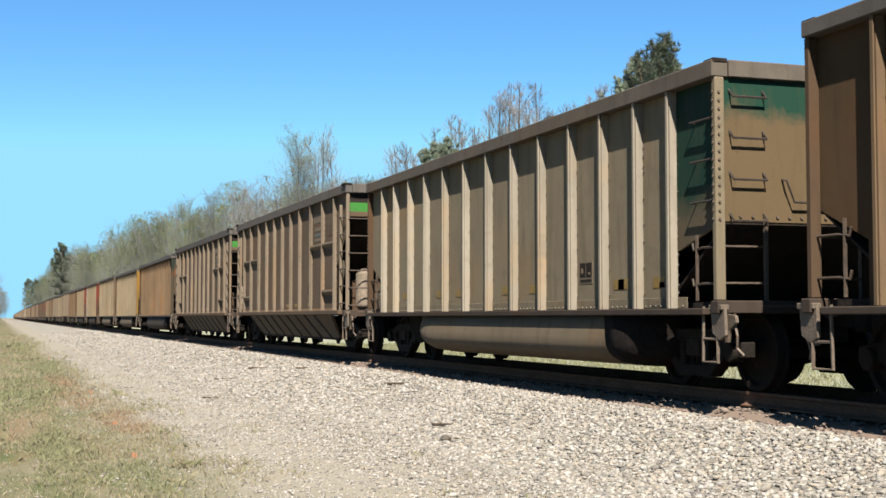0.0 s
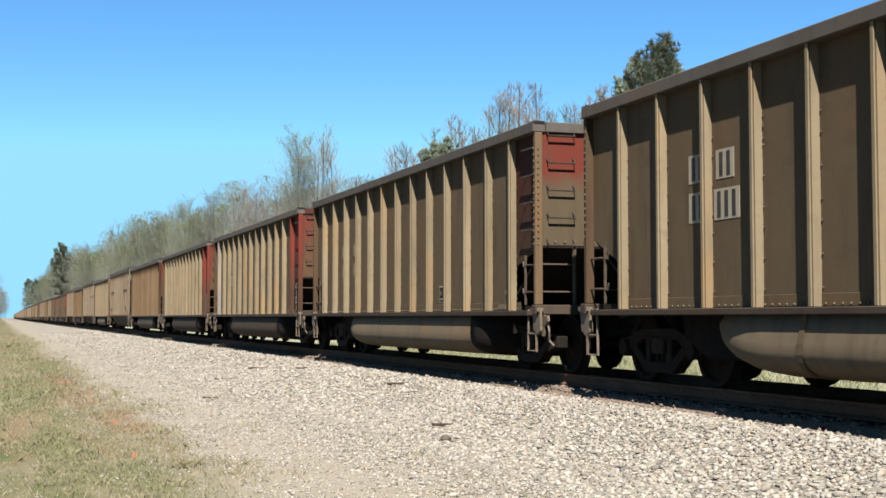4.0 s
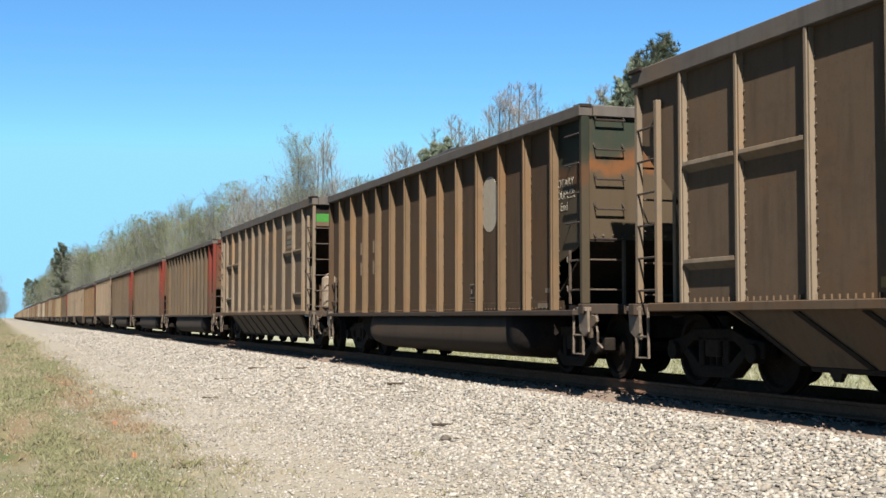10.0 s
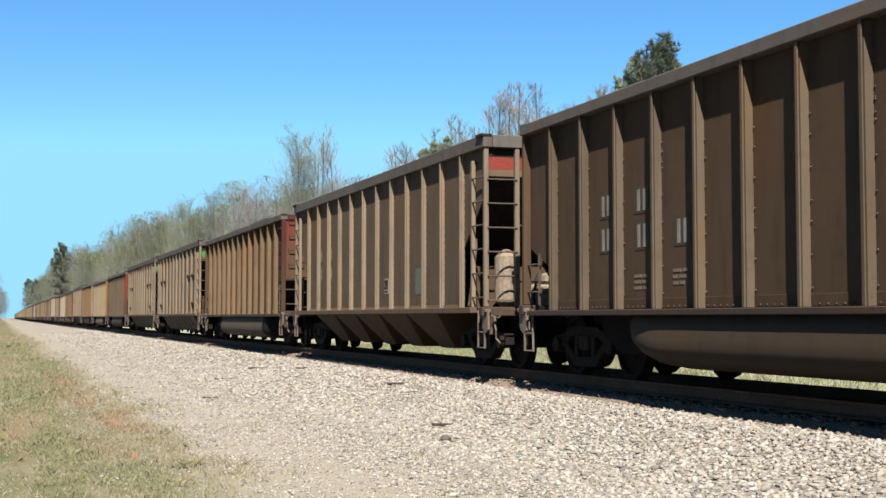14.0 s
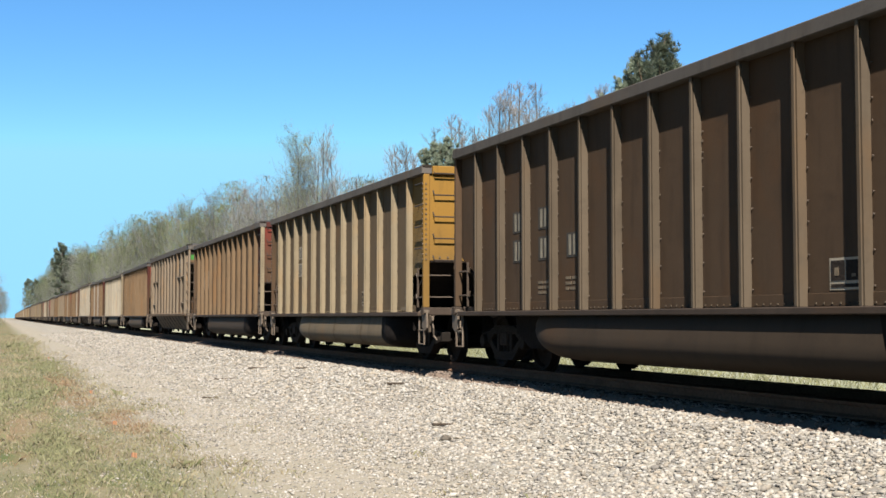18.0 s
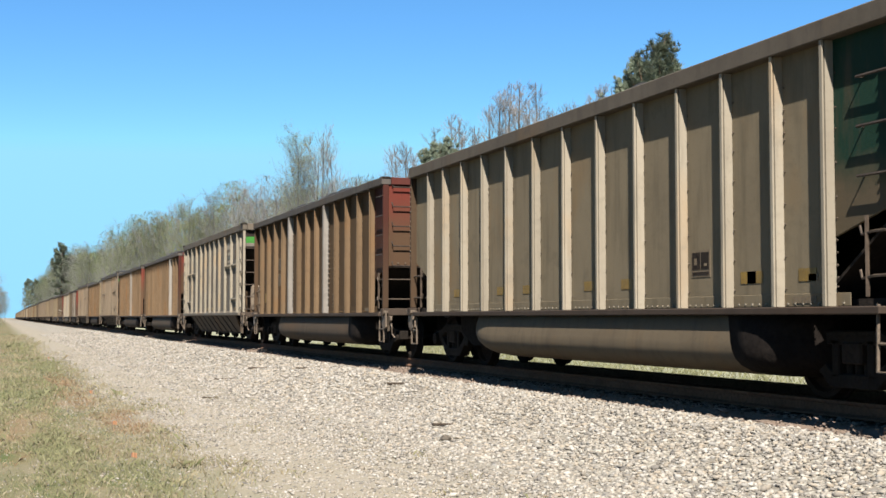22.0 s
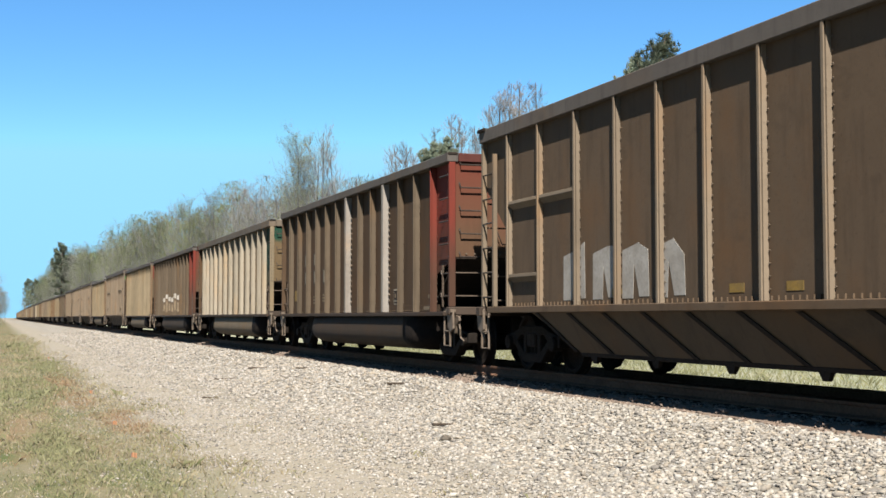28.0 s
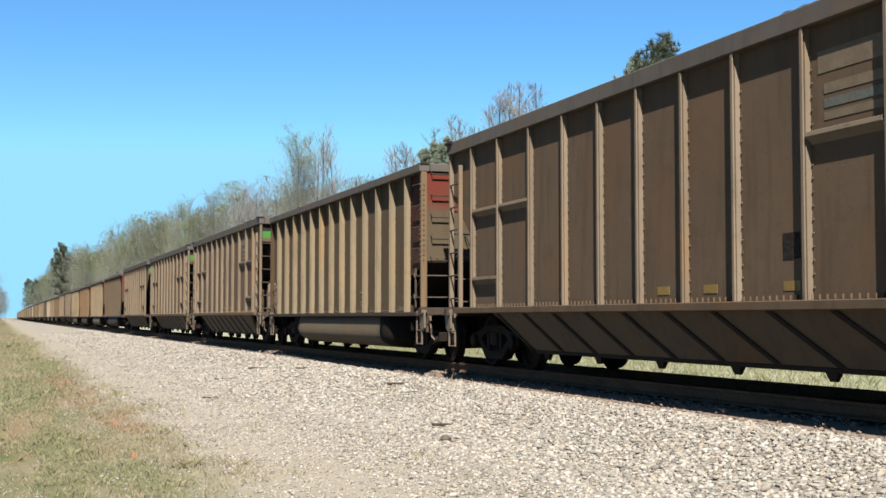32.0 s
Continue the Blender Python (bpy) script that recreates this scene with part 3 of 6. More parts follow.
                b = Build().box(min(s * 7.1, s * 7.41), max(s * 7.1, s * 7.41), min(q * 1.39, q * 1.574), max(q * 1.39, q * 1.574), H - 0.04, H + 0.014)
                part("corner_cap", b, M_GRIME_SHADE, car, bevel=0.01)
            b = Build().tube([(s * 7.40, -0.9, 2.38), (s * 7.40, 0.9, 2.38)], 0.014, 5)
            part("cross_rail", b, M_IRON, car)
            b = Build().tube([(s * 7.40, -0.9, 1.45), (s * 7.40, 0.9, 1.45)], 0.014, 5)
            part("cross_rail", b, M_IRON, car)
    if detail:
        b = Build().tube([(7.0, -0.98, 1.03), (7.0, -0.98, 1.08), (7.0, -0.98, 1.12)], 0.1, 12, 0.19)
        b.tube([(7.0, -0.98, 1.12), (7.0, -0.98, 1.88)], 0.2, 14)
        b.tube([(7.0, -0.98, 1.88), (7.0, -0.98, 1.95), (7.0, -0.98, 2.0)], 0.19, 14, 0.05)
        part("air_tank", b, M_TANK, car, "upright dusty grey air tank")
        b = Build().box(6.5, 6.95, -0.5, 0.25, 1.012, 1.42)
        b.tube([(6.72, -0.1, 1.42), (6.72, -0.1, 1.62)], 0.14, 10)
        part("brake_valve", b, M_TANK, car, "grey brake valve block", bevel=0.03)
        for k, y in enumerate((-0.62, -0.45, 0.35, 0.6)):
            b = Build().tube([(6.95, y, 1.02), (7.05, y - 0.05, 1.3), (7.0, y + 0.05, 1.6), (6.85, y + 0.15, 1.72), (6.7, y + 0.1, 1.45)], 0.02, 5)
            part("brake_hose", b, M_RUBBER, car)
        b = Build()
        n = 16
        b.tube([(7.5, 0.25 + 0.24 * math.cos(2 * math.pi * i / n), 1.9 + 0.24 * math.sin(2 * math.pi * i / n)) for i in range(n + 1)], 0.014, 5)
        for i in range(4):
            a = math.pi * i / 4
            b.tube([(7.5, 0.25 - 0.24 * math.cos(a), 1.9 - 0.24 * math.sin(a)), (7.5, 0.25 + 0.24 * math.cos(a), 1.9 + 0.24 * math.sin(a))], 0.01, 4)
        b.tube([(7.3, 0.25, 1.9), (7.5, 0.25, 1.9)], 0.02, 6)
        part("brake_wheel", b, M_IRON, car)
    # belly
    if quad:
        for k in range(5):
            x = -3.9 + 1.95 * k
            b = Build().hull([[(x - 0.96, -1.52, 0.95), (x + 0.96, -1.52, 0.95), (x + 0.96, 1.52, 0.95), (x - 0.96, 1.52, 0.95)],
                              [(x - 0.40, -0.95, 0.28), (x + 0.40, -0.95, 0.28), (x + 0.40, 0.95, 0.28), (x - 0.40, 0.95, 0.28)]])
            part("hopper_bay", b, liv["tub"], car, bevel=0.015)
    else:
        for s in (-1, 1):
            b = Build().hull([[(-5.2, s * 1.50, 0.93), (5.85, s * 1.50, 0.93), (5.85, s * 1.44, 0.93), (-5.2, s * 1.44, 0.93)],
                              [(-4.0, s * 1.24, 0.36), (5.70, s * 1.24, 0.36), (5.70, s * 1.18, 0.36), (-4.0, s * 1.18, 0.36)]])
            part("belly_sheet", b, liv["tub"], car)
            # ribs kept near black, also drawing the diagonal shadows on the belly sheet
            for k in range(9):
                x = -5.0 + 1.13 * k
                b = Build().hull([[(x - 0.06, s * 1.50, 0.92), (x + 0.06, s * 1.50, 0.92), (x + 0.06, s * 1.515, 0.92), (x - 0.06, s * 1.515, 0.92)],
                                  [(x + 0.84, s * 1.245, 0.365), (x + 0.96, s * 1.245, 0.365), (x + 0.96, s * 1.262, 0.365), (x + 0.84, s * 1.262, 0.365)]])
                part("belly_rib", b, M_GRIME_SHADE, car)
            b = Build().tube([(-4.0, s * 1.21, 0.345), (5.70, s * 1.21, 0.345)], 0.04, 6)
            part("door_shaft", b, M_GRIME_SHADE, car)
        b = Build().hull([[(-4.9, -0.9, 0.9), (4.9, -0.9, 0.9), (4.9, 0.9, 0.9), (-4.9, 0.9, 0.9)], [(-4.1, -0.9, 0.32), (4.1, -0.9, 0.32), (4.1, 0.9, 0.32), (-4.1, 0.9, 0.32)]])
        part("hopper_door", b, M_GRIME_SHADE, car)
        for k in range(6):
            x = -3.6 + 1.8 * k
            part("door_hinge", Build().hull([[(x - 0.12, -1.24, 0.34), (x + 0.12, -1.24, 0.34), (x + 0.12, -1.16, 0.34), (x - 0.12, -1.16, 0.34)],
                                             [(x - 0.05, -1.22, 0.22), (x + 0.05, -1.22, 0.22), (x + 0.05, -1.18, 0.22), (x - 0.05, -1.18, 0.22)]]), M_GRIME_SHADE, car)
    for s in (-1, 1):
        part("brake_rigging", Build().box(min(s * 4.95, s * 7.1), max(s * 4.95, s * 7.1), -0.3, 0.3, 0.57, 0.938), M_GRIME_SHADE, car, bevel=0.02)
    coal_load(car, -7.2, 7.2, 1.39, H - 0.08, liv.get("crest", 0.2), liv["seed"])
    for o in car.children:
        o.data.transform(Matrix.Diagonal((0.985, 1, 1, 1)))
    for s in (-1, 1):
        truck(car, s * 6.1)
        coupler(car, s, H_HALF + 0.05)
    return car


def joined_car(car):
    """A car that stays far down the line: its parts joined by material, the wheels left free."""
    groups = {}
    for o in list(car.children_recursive):
        if o.type == "MESH" and not o.name.startswith("wheelset"):
            groups.setdefault(o.data.materials[0].name, []).append(o)
    bpy.context.view_layer.update()
    inv = car.matrix_world.inverted()
    for members in groups.values():
        bm = bmesh.new()
        for o in members:
            me = o.data.copy()
            me.transform(inv @ o.matrix_world)
            bm.from_mesh(me)
            bpy.data.meshes.remove(me)
        me = bpy.data.meshes.new(members[0].name)
        bm.to_mesh(me)
        bm.free()
        me.materials.append(members[0].data.materials[0])
        name = members[0].name.split(".")[0]
        for o in members:
            bpy.data.objects.remove(o)
        o = new(name, me)
        o.parent = car
        tagged(o, kind="stuff")
    return car


# ---------------------------------------------------------------- liveries
TAN = (0.148, 0.103, 0.056)
BROWN = (0.088, 0.054, 0.0285)
OCHRE = (0.125, 0.077, 0.036)
GREY = (0.265, 0.208, 0.122)
RED = (0.29, 0.055, 0.034)
DULL_RED = (0.27, 0.045, 0.03)
S_TAN = steel("dusty_tan_steel", TAN, (0.125, 0.087, 0.047), k=0.45)
S_BROWN = steel("dusty_brown_steel", BROWN, (0.074, 0.046, 0.0245), k=0.51)
S_OCHRE = steel("rusty_ochre_steel", OCHRE, (0.095, 0.058, 0.027), k=0.425)
S_GREY = steel("pale_grey_steel", GREY, (0.225, 0.176, 0.104), k=0.43)
S_HOP = steel("hopper_steel", (0.16, 0.108, 0.062), (0.133, 0.09, 0.052), k=0.43)
# post colours lightened from the sheets' paint to hold the sun on their faces
P_TAN = steel("tan_post_steel", (0.51, 0.40, 0.235), (0.43, 0.33, 0.19))
P_BROWN = steel("brown_post_steel", (0.235, 0.175, 0.108), (0.19, 0.14, 0.085))
P_OCHRE = steel("ochre_post_steel", (0.36, 0.235, 0.122), (0.30, 0.193, 0.099))
P_GREY = steel("pale_post_steel", (0.70, 0.60, 0.42), (0.60, 0.50, 0.34))
P_HOP = steel("hopper_post_steel", (0.45, 0.345, 0.222), (0.38, 0.287, 0.182))
S_SILL = steel("grimy_sill_steel", (0.07, 0.05, 0.034), (0.05, 0.036, 0.025), k=0.5)
S_MAROON = steel("dark_maroon_steel", (0.10, 0.028, 0.02), (0.06, 0.03, 0.02), k=0.5)
S_CLEAN = steel("clean_hopper_steel", (0.175, 0.15, 0.112), (0.15, 0.125, 0.09), k=0.51)
S_CHORD = steel("grey_chord_steel", (0.155, 0.133, 0.105), (0.125, 0.106, 0.083), k=0.40)
S_CHORD_LIGHT = steel("pale_chord_steel", (0.25, 0.205, 0.145), (0.18, 0.145, 0.10), k=0.31)
S_TUB_PALE = steel("pale_tub_steel", (0.185, 0.14, 0.082), (0.15, 0.112, 0.066), k=0.44)
S_TUB = steel("tub_steel", (0.062, 0.042, 0.024), (0.05, 0.035, 0.021), k=0.42)
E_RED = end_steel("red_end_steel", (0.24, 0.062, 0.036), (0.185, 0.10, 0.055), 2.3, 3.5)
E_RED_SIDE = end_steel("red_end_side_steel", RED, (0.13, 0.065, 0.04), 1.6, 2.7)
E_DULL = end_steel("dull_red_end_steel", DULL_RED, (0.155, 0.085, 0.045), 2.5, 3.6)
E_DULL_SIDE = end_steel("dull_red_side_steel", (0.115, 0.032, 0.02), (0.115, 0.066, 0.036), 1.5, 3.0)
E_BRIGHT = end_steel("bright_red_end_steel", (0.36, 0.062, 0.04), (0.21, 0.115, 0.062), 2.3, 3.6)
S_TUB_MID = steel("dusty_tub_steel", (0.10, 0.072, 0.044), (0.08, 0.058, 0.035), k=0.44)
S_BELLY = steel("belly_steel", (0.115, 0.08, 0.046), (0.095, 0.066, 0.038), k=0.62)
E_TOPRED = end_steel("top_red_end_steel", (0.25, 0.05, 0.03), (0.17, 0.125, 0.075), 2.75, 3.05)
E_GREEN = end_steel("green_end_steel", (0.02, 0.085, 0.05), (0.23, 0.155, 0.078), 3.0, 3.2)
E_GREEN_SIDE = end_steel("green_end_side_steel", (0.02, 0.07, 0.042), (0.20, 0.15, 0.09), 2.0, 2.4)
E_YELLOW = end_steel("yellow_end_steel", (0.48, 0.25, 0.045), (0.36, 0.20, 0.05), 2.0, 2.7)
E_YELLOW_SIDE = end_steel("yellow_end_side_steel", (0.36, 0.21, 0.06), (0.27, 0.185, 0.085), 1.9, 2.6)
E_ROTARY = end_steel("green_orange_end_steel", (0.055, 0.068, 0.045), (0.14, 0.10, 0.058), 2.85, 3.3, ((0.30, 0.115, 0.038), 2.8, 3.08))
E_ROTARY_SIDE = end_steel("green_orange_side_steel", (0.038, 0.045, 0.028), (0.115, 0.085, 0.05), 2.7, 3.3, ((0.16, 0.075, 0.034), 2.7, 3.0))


def livery(label, side, post, end, endside, corner, end_label, **more):
    d = dict(label=label, side=side, post=post, end=end, endside=endside, corner=corner, end_label=end_label, chord=S_CHORD, endchord=S_CHORD, tub=S_TUB, seed=1)
    d.update(more)
    return d


LIVERIES = {
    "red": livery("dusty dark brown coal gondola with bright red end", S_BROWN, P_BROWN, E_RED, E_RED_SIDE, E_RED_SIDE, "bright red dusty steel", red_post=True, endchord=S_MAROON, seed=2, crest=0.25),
    "redtan": livery("tan coal gondola with red end and posts toned as sunlit", S_TAN, P_TAN, E_RED, E_RED_SIDE, E_RED_SIDE, "red dusty steel", red_post=True, endchord=S_MAROON, seed=3, crest=0.2),
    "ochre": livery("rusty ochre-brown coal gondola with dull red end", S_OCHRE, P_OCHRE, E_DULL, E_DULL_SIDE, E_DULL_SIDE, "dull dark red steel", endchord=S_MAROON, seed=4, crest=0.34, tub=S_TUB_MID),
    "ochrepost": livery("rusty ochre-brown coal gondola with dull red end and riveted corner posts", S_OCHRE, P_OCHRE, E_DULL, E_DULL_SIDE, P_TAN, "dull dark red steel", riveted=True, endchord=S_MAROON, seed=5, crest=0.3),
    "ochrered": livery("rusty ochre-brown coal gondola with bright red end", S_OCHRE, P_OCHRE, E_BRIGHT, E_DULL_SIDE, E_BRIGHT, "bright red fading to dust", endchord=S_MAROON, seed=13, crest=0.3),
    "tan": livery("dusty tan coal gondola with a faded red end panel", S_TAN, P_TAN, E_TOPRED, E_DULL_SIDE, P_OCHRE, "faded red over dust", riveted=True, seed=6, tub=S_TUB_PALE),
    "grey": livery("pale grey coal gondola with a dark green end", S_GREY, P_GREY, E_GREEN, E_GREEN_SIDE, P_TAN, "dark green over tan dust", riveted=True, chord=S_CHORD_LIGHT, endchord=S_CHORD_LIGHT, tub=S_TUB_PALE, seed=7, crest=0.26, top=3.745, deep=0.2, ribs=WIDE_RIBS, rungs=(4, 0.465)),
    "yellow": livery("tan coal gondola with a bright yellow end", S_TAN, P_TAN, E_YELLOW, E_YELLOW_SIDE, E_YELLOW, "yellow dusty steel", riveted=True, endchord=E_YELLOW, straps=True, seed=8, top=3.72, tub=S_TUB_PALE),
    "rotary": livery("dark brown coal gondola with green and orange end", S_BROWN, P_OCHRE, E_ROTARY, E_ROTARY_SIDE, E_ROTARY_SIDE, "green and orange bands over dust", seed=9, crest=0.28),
    "hopper": dict(label="dusty brown coal hopper with a green end band", side=S_HOP, post=P_HOP, chord=S_CHORD, tub=S_BELLY, band=M_GREEN_BAND, band_label="bright green band", seed=10, crest=0.26),
    "clean": dict(label="pale grey-brown coal hopper with a green end band", side=S_CLEAN, post=P_GREY, chord=S_CHORD_LIGHT, tub=S_BELLY, band=M_GREEN_BAND, band_label="bright green band", seed=11),
    "quad": dict(label="brown five-bay coal hopper with a red end band", side=S_HOP, post=P_HOP, chord=S_CHORD, tub=S_BROWN, band=M_RED_BAND, band_label="red band", seed=12),
}
FIRST = -2
ORDER = ("ochre grey hopper hopper rotary yellow tan redtan redtan ochre hopper tan hopper rotary hopper red red red quad ochre "
         "hopper hopper red yellow ochrepost hopper ochre grey ochre clean ochre ochrered hopper ochrepost hopper red grey red tan hopper "
         "tan hopper hopper").split()
NEAR = len(ORDER)
mixer = random.Random(5)
ORDER += [mixer.choice(["tan", "hopper", "ochre", "red", "hopper", "rotary", "redtan", "grey", "ochre", "red", "hopper", "red"]) for _ in range(48)]
ORDER[NEAR:NEAR + 6] = "hopper red tan ochre tan hopper".split()
PITCH_M = 16.18


def build_car(kind, detail):
    liv = LIVERIES[kind]
    if kind in ("hopper", "clean", "quad"):
        return hopper(liv, detail, kind == "quad")
    return gondola(liv, detail)


def build_train():
    """All cars, each livery built once and then copied."""
    made, cars = {}, []
    for i, kind in enumerate(ORDER):
        key = (kind, i < NEAR)
        if key not in made:
            made[key] = build_car(kind, i < NEAR)
            if i >= NEAR:
                joined_car(made[key])
            cars.append(made[key])
        else:
            cars.append(copy_thing(made[key], Matrix()))
    return cars


def rolled(t):
    """How far the train has rolled at t seconds: it gathers speed a little."""
    return -36.11 + 18.88943 * t + 0.018357 * t * t - 0.00009224 * t ** 3


# single cars couple up a little ahead of or behind the even pitch
SLACK = {-2: 0.06, -1: 0.06, 0: -0.04, 1: 0.0, 2: 0.03, 3: -0.04, 4: -0.03, 5: -0.03, 6: -0.04, 7: 0.05, 8: 0.04, 9: -0.03, 10: 0.02, 11: 0.07, 12: 0.08, 13: -0.1, 14: -0.08,
         15: -0.05, 16: -0.04, 17: -0.03, 18: 0.05, 19: 0.1, 20: 0.11, 21: 0.07, 22: 0.12, 23: 0.16, 24: 0.14, 25: 0.36, 26: 0.2, 27: -0.1, 28: -0.18, 29: -0.2, 30: -0.18,
         31: -0.17, 32: -0.16, 33: -0.14, 34: -0.11, 35: -0.08, 36: 0.0, 37: 0.12, 38: 0.17, 39: 0.17, 40: 0.17}


TRAIN = build_train()


def car_number(n):
    return TRAIN[n - FIRST]


# ---------------------------------------------------------------- markings on single cars
def block(car, x0, x1, z0, z1, material, name="stencil", label="", y=-1.42, lift=0.005):
    return part(name, Build().box(min(x0, x1), max(x0, x1), y - lift, y, z0, z1), material, car, label)


ROWS = ((2.25, 2.52), (1.79, 2.08))
SIGN_ROWS = ((2.33, 2.60), (1.99, 2.28))
STENCILS = [(-4.56, 0, 2), (-3.54, 0, 2), (-4.56, 1, 2), (-3.54, 1, 2), (-2.52, 1, 2)]
DECALS = [(-4.38, 0, 2), (-3.77, 0, 2), (-4.38, 1, 2), (-3.74, 1, 3)]
SIGNS = [(-4.46, 0, 2), (-3.60, 0, 2), (-4.52, 1, 3), (-3.58, 1, 3)]


def number_plates(car, plate, ink, spots, y=-1.42, rise=0.0):
    """Stencilled patches beside the posts, each character a plain bar. spots: x, row, characters."""
    for x, row, count in spots:
        z0, z1 = (SIGN_ROWS if spots is SIGNS else ROWS)[row]
        z0, z1 = z0 + rise, z1 + rise
        step = 0.155 if spots is not SIGNS else 0.21
        half = step * count / 2 + 0.035
        if plate and spots is not SIGNS:
            block(car, x - half, x + half, z0 - 0.03, z1 + 0.03, plate, "number_plate", "stencilled plate", y)
        for c in range(count):
            cx = x + (c - (count - 1) / 2) * step
            wide = 0.036 if spots is not SIGNS else 0.055
            block(car, cx - wide, cx + wide, z0, z1, ink, "stencil_bar", y=y, lift=0.009)
    if spots is SIGNS:
        for x in (-4.56, -3.53):
            block(car, x - 0.42, x + 0.42, 1.94, 2.66, plate, "number_plate", "large pale stencilled plate", y)


def small_print(car, x, z, seed, ink, y=-1.42):
    """Three lines of worn small lettering, as short bars."""
    r = random.Random(seed)
    for line in range(3):
        at = x
        for _ in range(2):
            w = r.uniform(0.10, 0.20)
            block(car, at, at + w, z - 0.075 * line, z - 0.075 * line + 0.04, ink, "stencil_bar", y=y)
            at += w + 0.04


def data_panel(car, x=2.42, z=1.12, y=-1.42, w=0.3, h=0.31, frame_of=None):
    block(car, x - w / 2, x + w / 2, z, z + h, frame_of or M_WHITE, "data_panel", "white outlined stencil panel", y)
    block(car, x - w / 2 + 0.025, x - 0.01, z + 0.09, z + h - 0.025, M_GRIME_SHADE, "stencil_bar", y=y, lift=0.009)
    block(car, x + 0.012, x + w / 2 - 0.025, z + 0.09, z + h - 0.025, M_GRIME_SHADE, "stencil_bar", y=y, lift=0.009)
    block(car, x - w / 2 + 0.025, x + w / 2 - 0.025, z + 0.025, z + 0.06, M_GRIME_SHADE, "stencil_bar", y=y, lift=0.009)
    block(car, x - w * 0.33, x - w * 0.2, z + h * 0.45, z + h * 0.7, M_FAINT, "stencil_bar", y=y, lift=0.012)
    block(car, x + w * 0.2, x + w * 0.33, z + h * 0.4, z + h * 0.5, M_FAINT, "stencil_bar", y=y, lift=0.012)


def patches(car, spots, y=-1.42):
    for x, z, w, h in spots:
        block(car, x - w / 2, x + w / 2, z, z + h, M_YELLOW, "reflector_patch", "yellow reflective patch", y)


def white_post(car, i):
    """A replaced post, still in white primer, with its row of bolts."""
    x = G_RIBS[i]
    b = Build().hull([[(x - 0.065, -1.42, z), (x + 0.056, -1.42, z), (x + 0.04, -1.545, z), (x - 0.05, -1.545, z)] for z in (0.97, 3.61)])
    b.box(x - 0.067, x + 0.056, -1.562, -1.546, 0.971, 3.609)
    part("replacement_post", b, M_WHITE_RIB, car, "white primed side post")
    b = Build()
    for k in range(18):
        z = 1.2 + 0.12 * k
        b.tube([(x + 0.10, -1.42, z), (x + 0.10, -1.45, z)], 0.025, 5)
    part("post_bolts", b, M_RIVET, car)


def ribbon(b, pts, w, y):
    """A flat painted stroke along points in the xz plane."""
    pts = [Vector((p[0], 0, p[1])) for p in pts]
    rings = []
    for i, p in enumerate(pts):
        d = (pts[min(i + 1, len(pts) - 1)] - pts[max(i - 1, 0)]).normalized()
        n = Vector((-d.z, 0, d.x)) * w / 2
        rings.append([(p.x + n.x, y, p.z + n.z), (p.x - n.x, y, p.z - n.z), (p.x - n.x, y + 0.004, p.z - n.z), (p.x + n.x, y + 0.004, p.z + n.z)])
    b.hull(rings)


def scrawl(car, x0, x1, z0, z1, seed, w=0.05, strokes=7, y=-1.425):
    """Sprayed loops, no legible letters."""
    r = random.Random(seed)
    for k in range(strokes):
        b = Build()
        cx = x0 + (x1 - x0) * (k + 0.5) / strokes
        half = (x1 - x0) / strokes * 0.62
        pts = [(cx + half * math.sin(a * 1.5 + r.uniform(-0.2, 0.2)) * r.uniform(0.6, 1.0), (z0 + z1) / 2 + (z1 - z0) / 2 * math.cos(a) * r.uniform(0.75, 1.0)) for a in [0.45 * i for i in range(13)]]
        ribbon(b, pts, w, y - 0.0015 * (k % 2))
        part("graffiti", b, M_GRAFFITI, car, "pale sprayed scrawl")


def words(text, size, material, parent, m, label):
    c = bpy.data.curves.new("lettering", "FONT")
    c.body, c.size, c.extrude, c.align_x = text, size, 0.002, "CENTER"
    ob = bpy.data.objects.new("lettering", c)
    scene.collection.objects.link(ob)
    bpy.context.view_layer.update()
    me = bpy.data.meshes.new_from_object(ob.evaluated_get(bpy.context.evaluated_depsgraph_get()))
    bpy.data.objects.remove(ob)
    me.materials.append(material)
    t = new("lettering", me)
    t.parent, t.matrix_basis = parent, m
    return tagged(t, label)


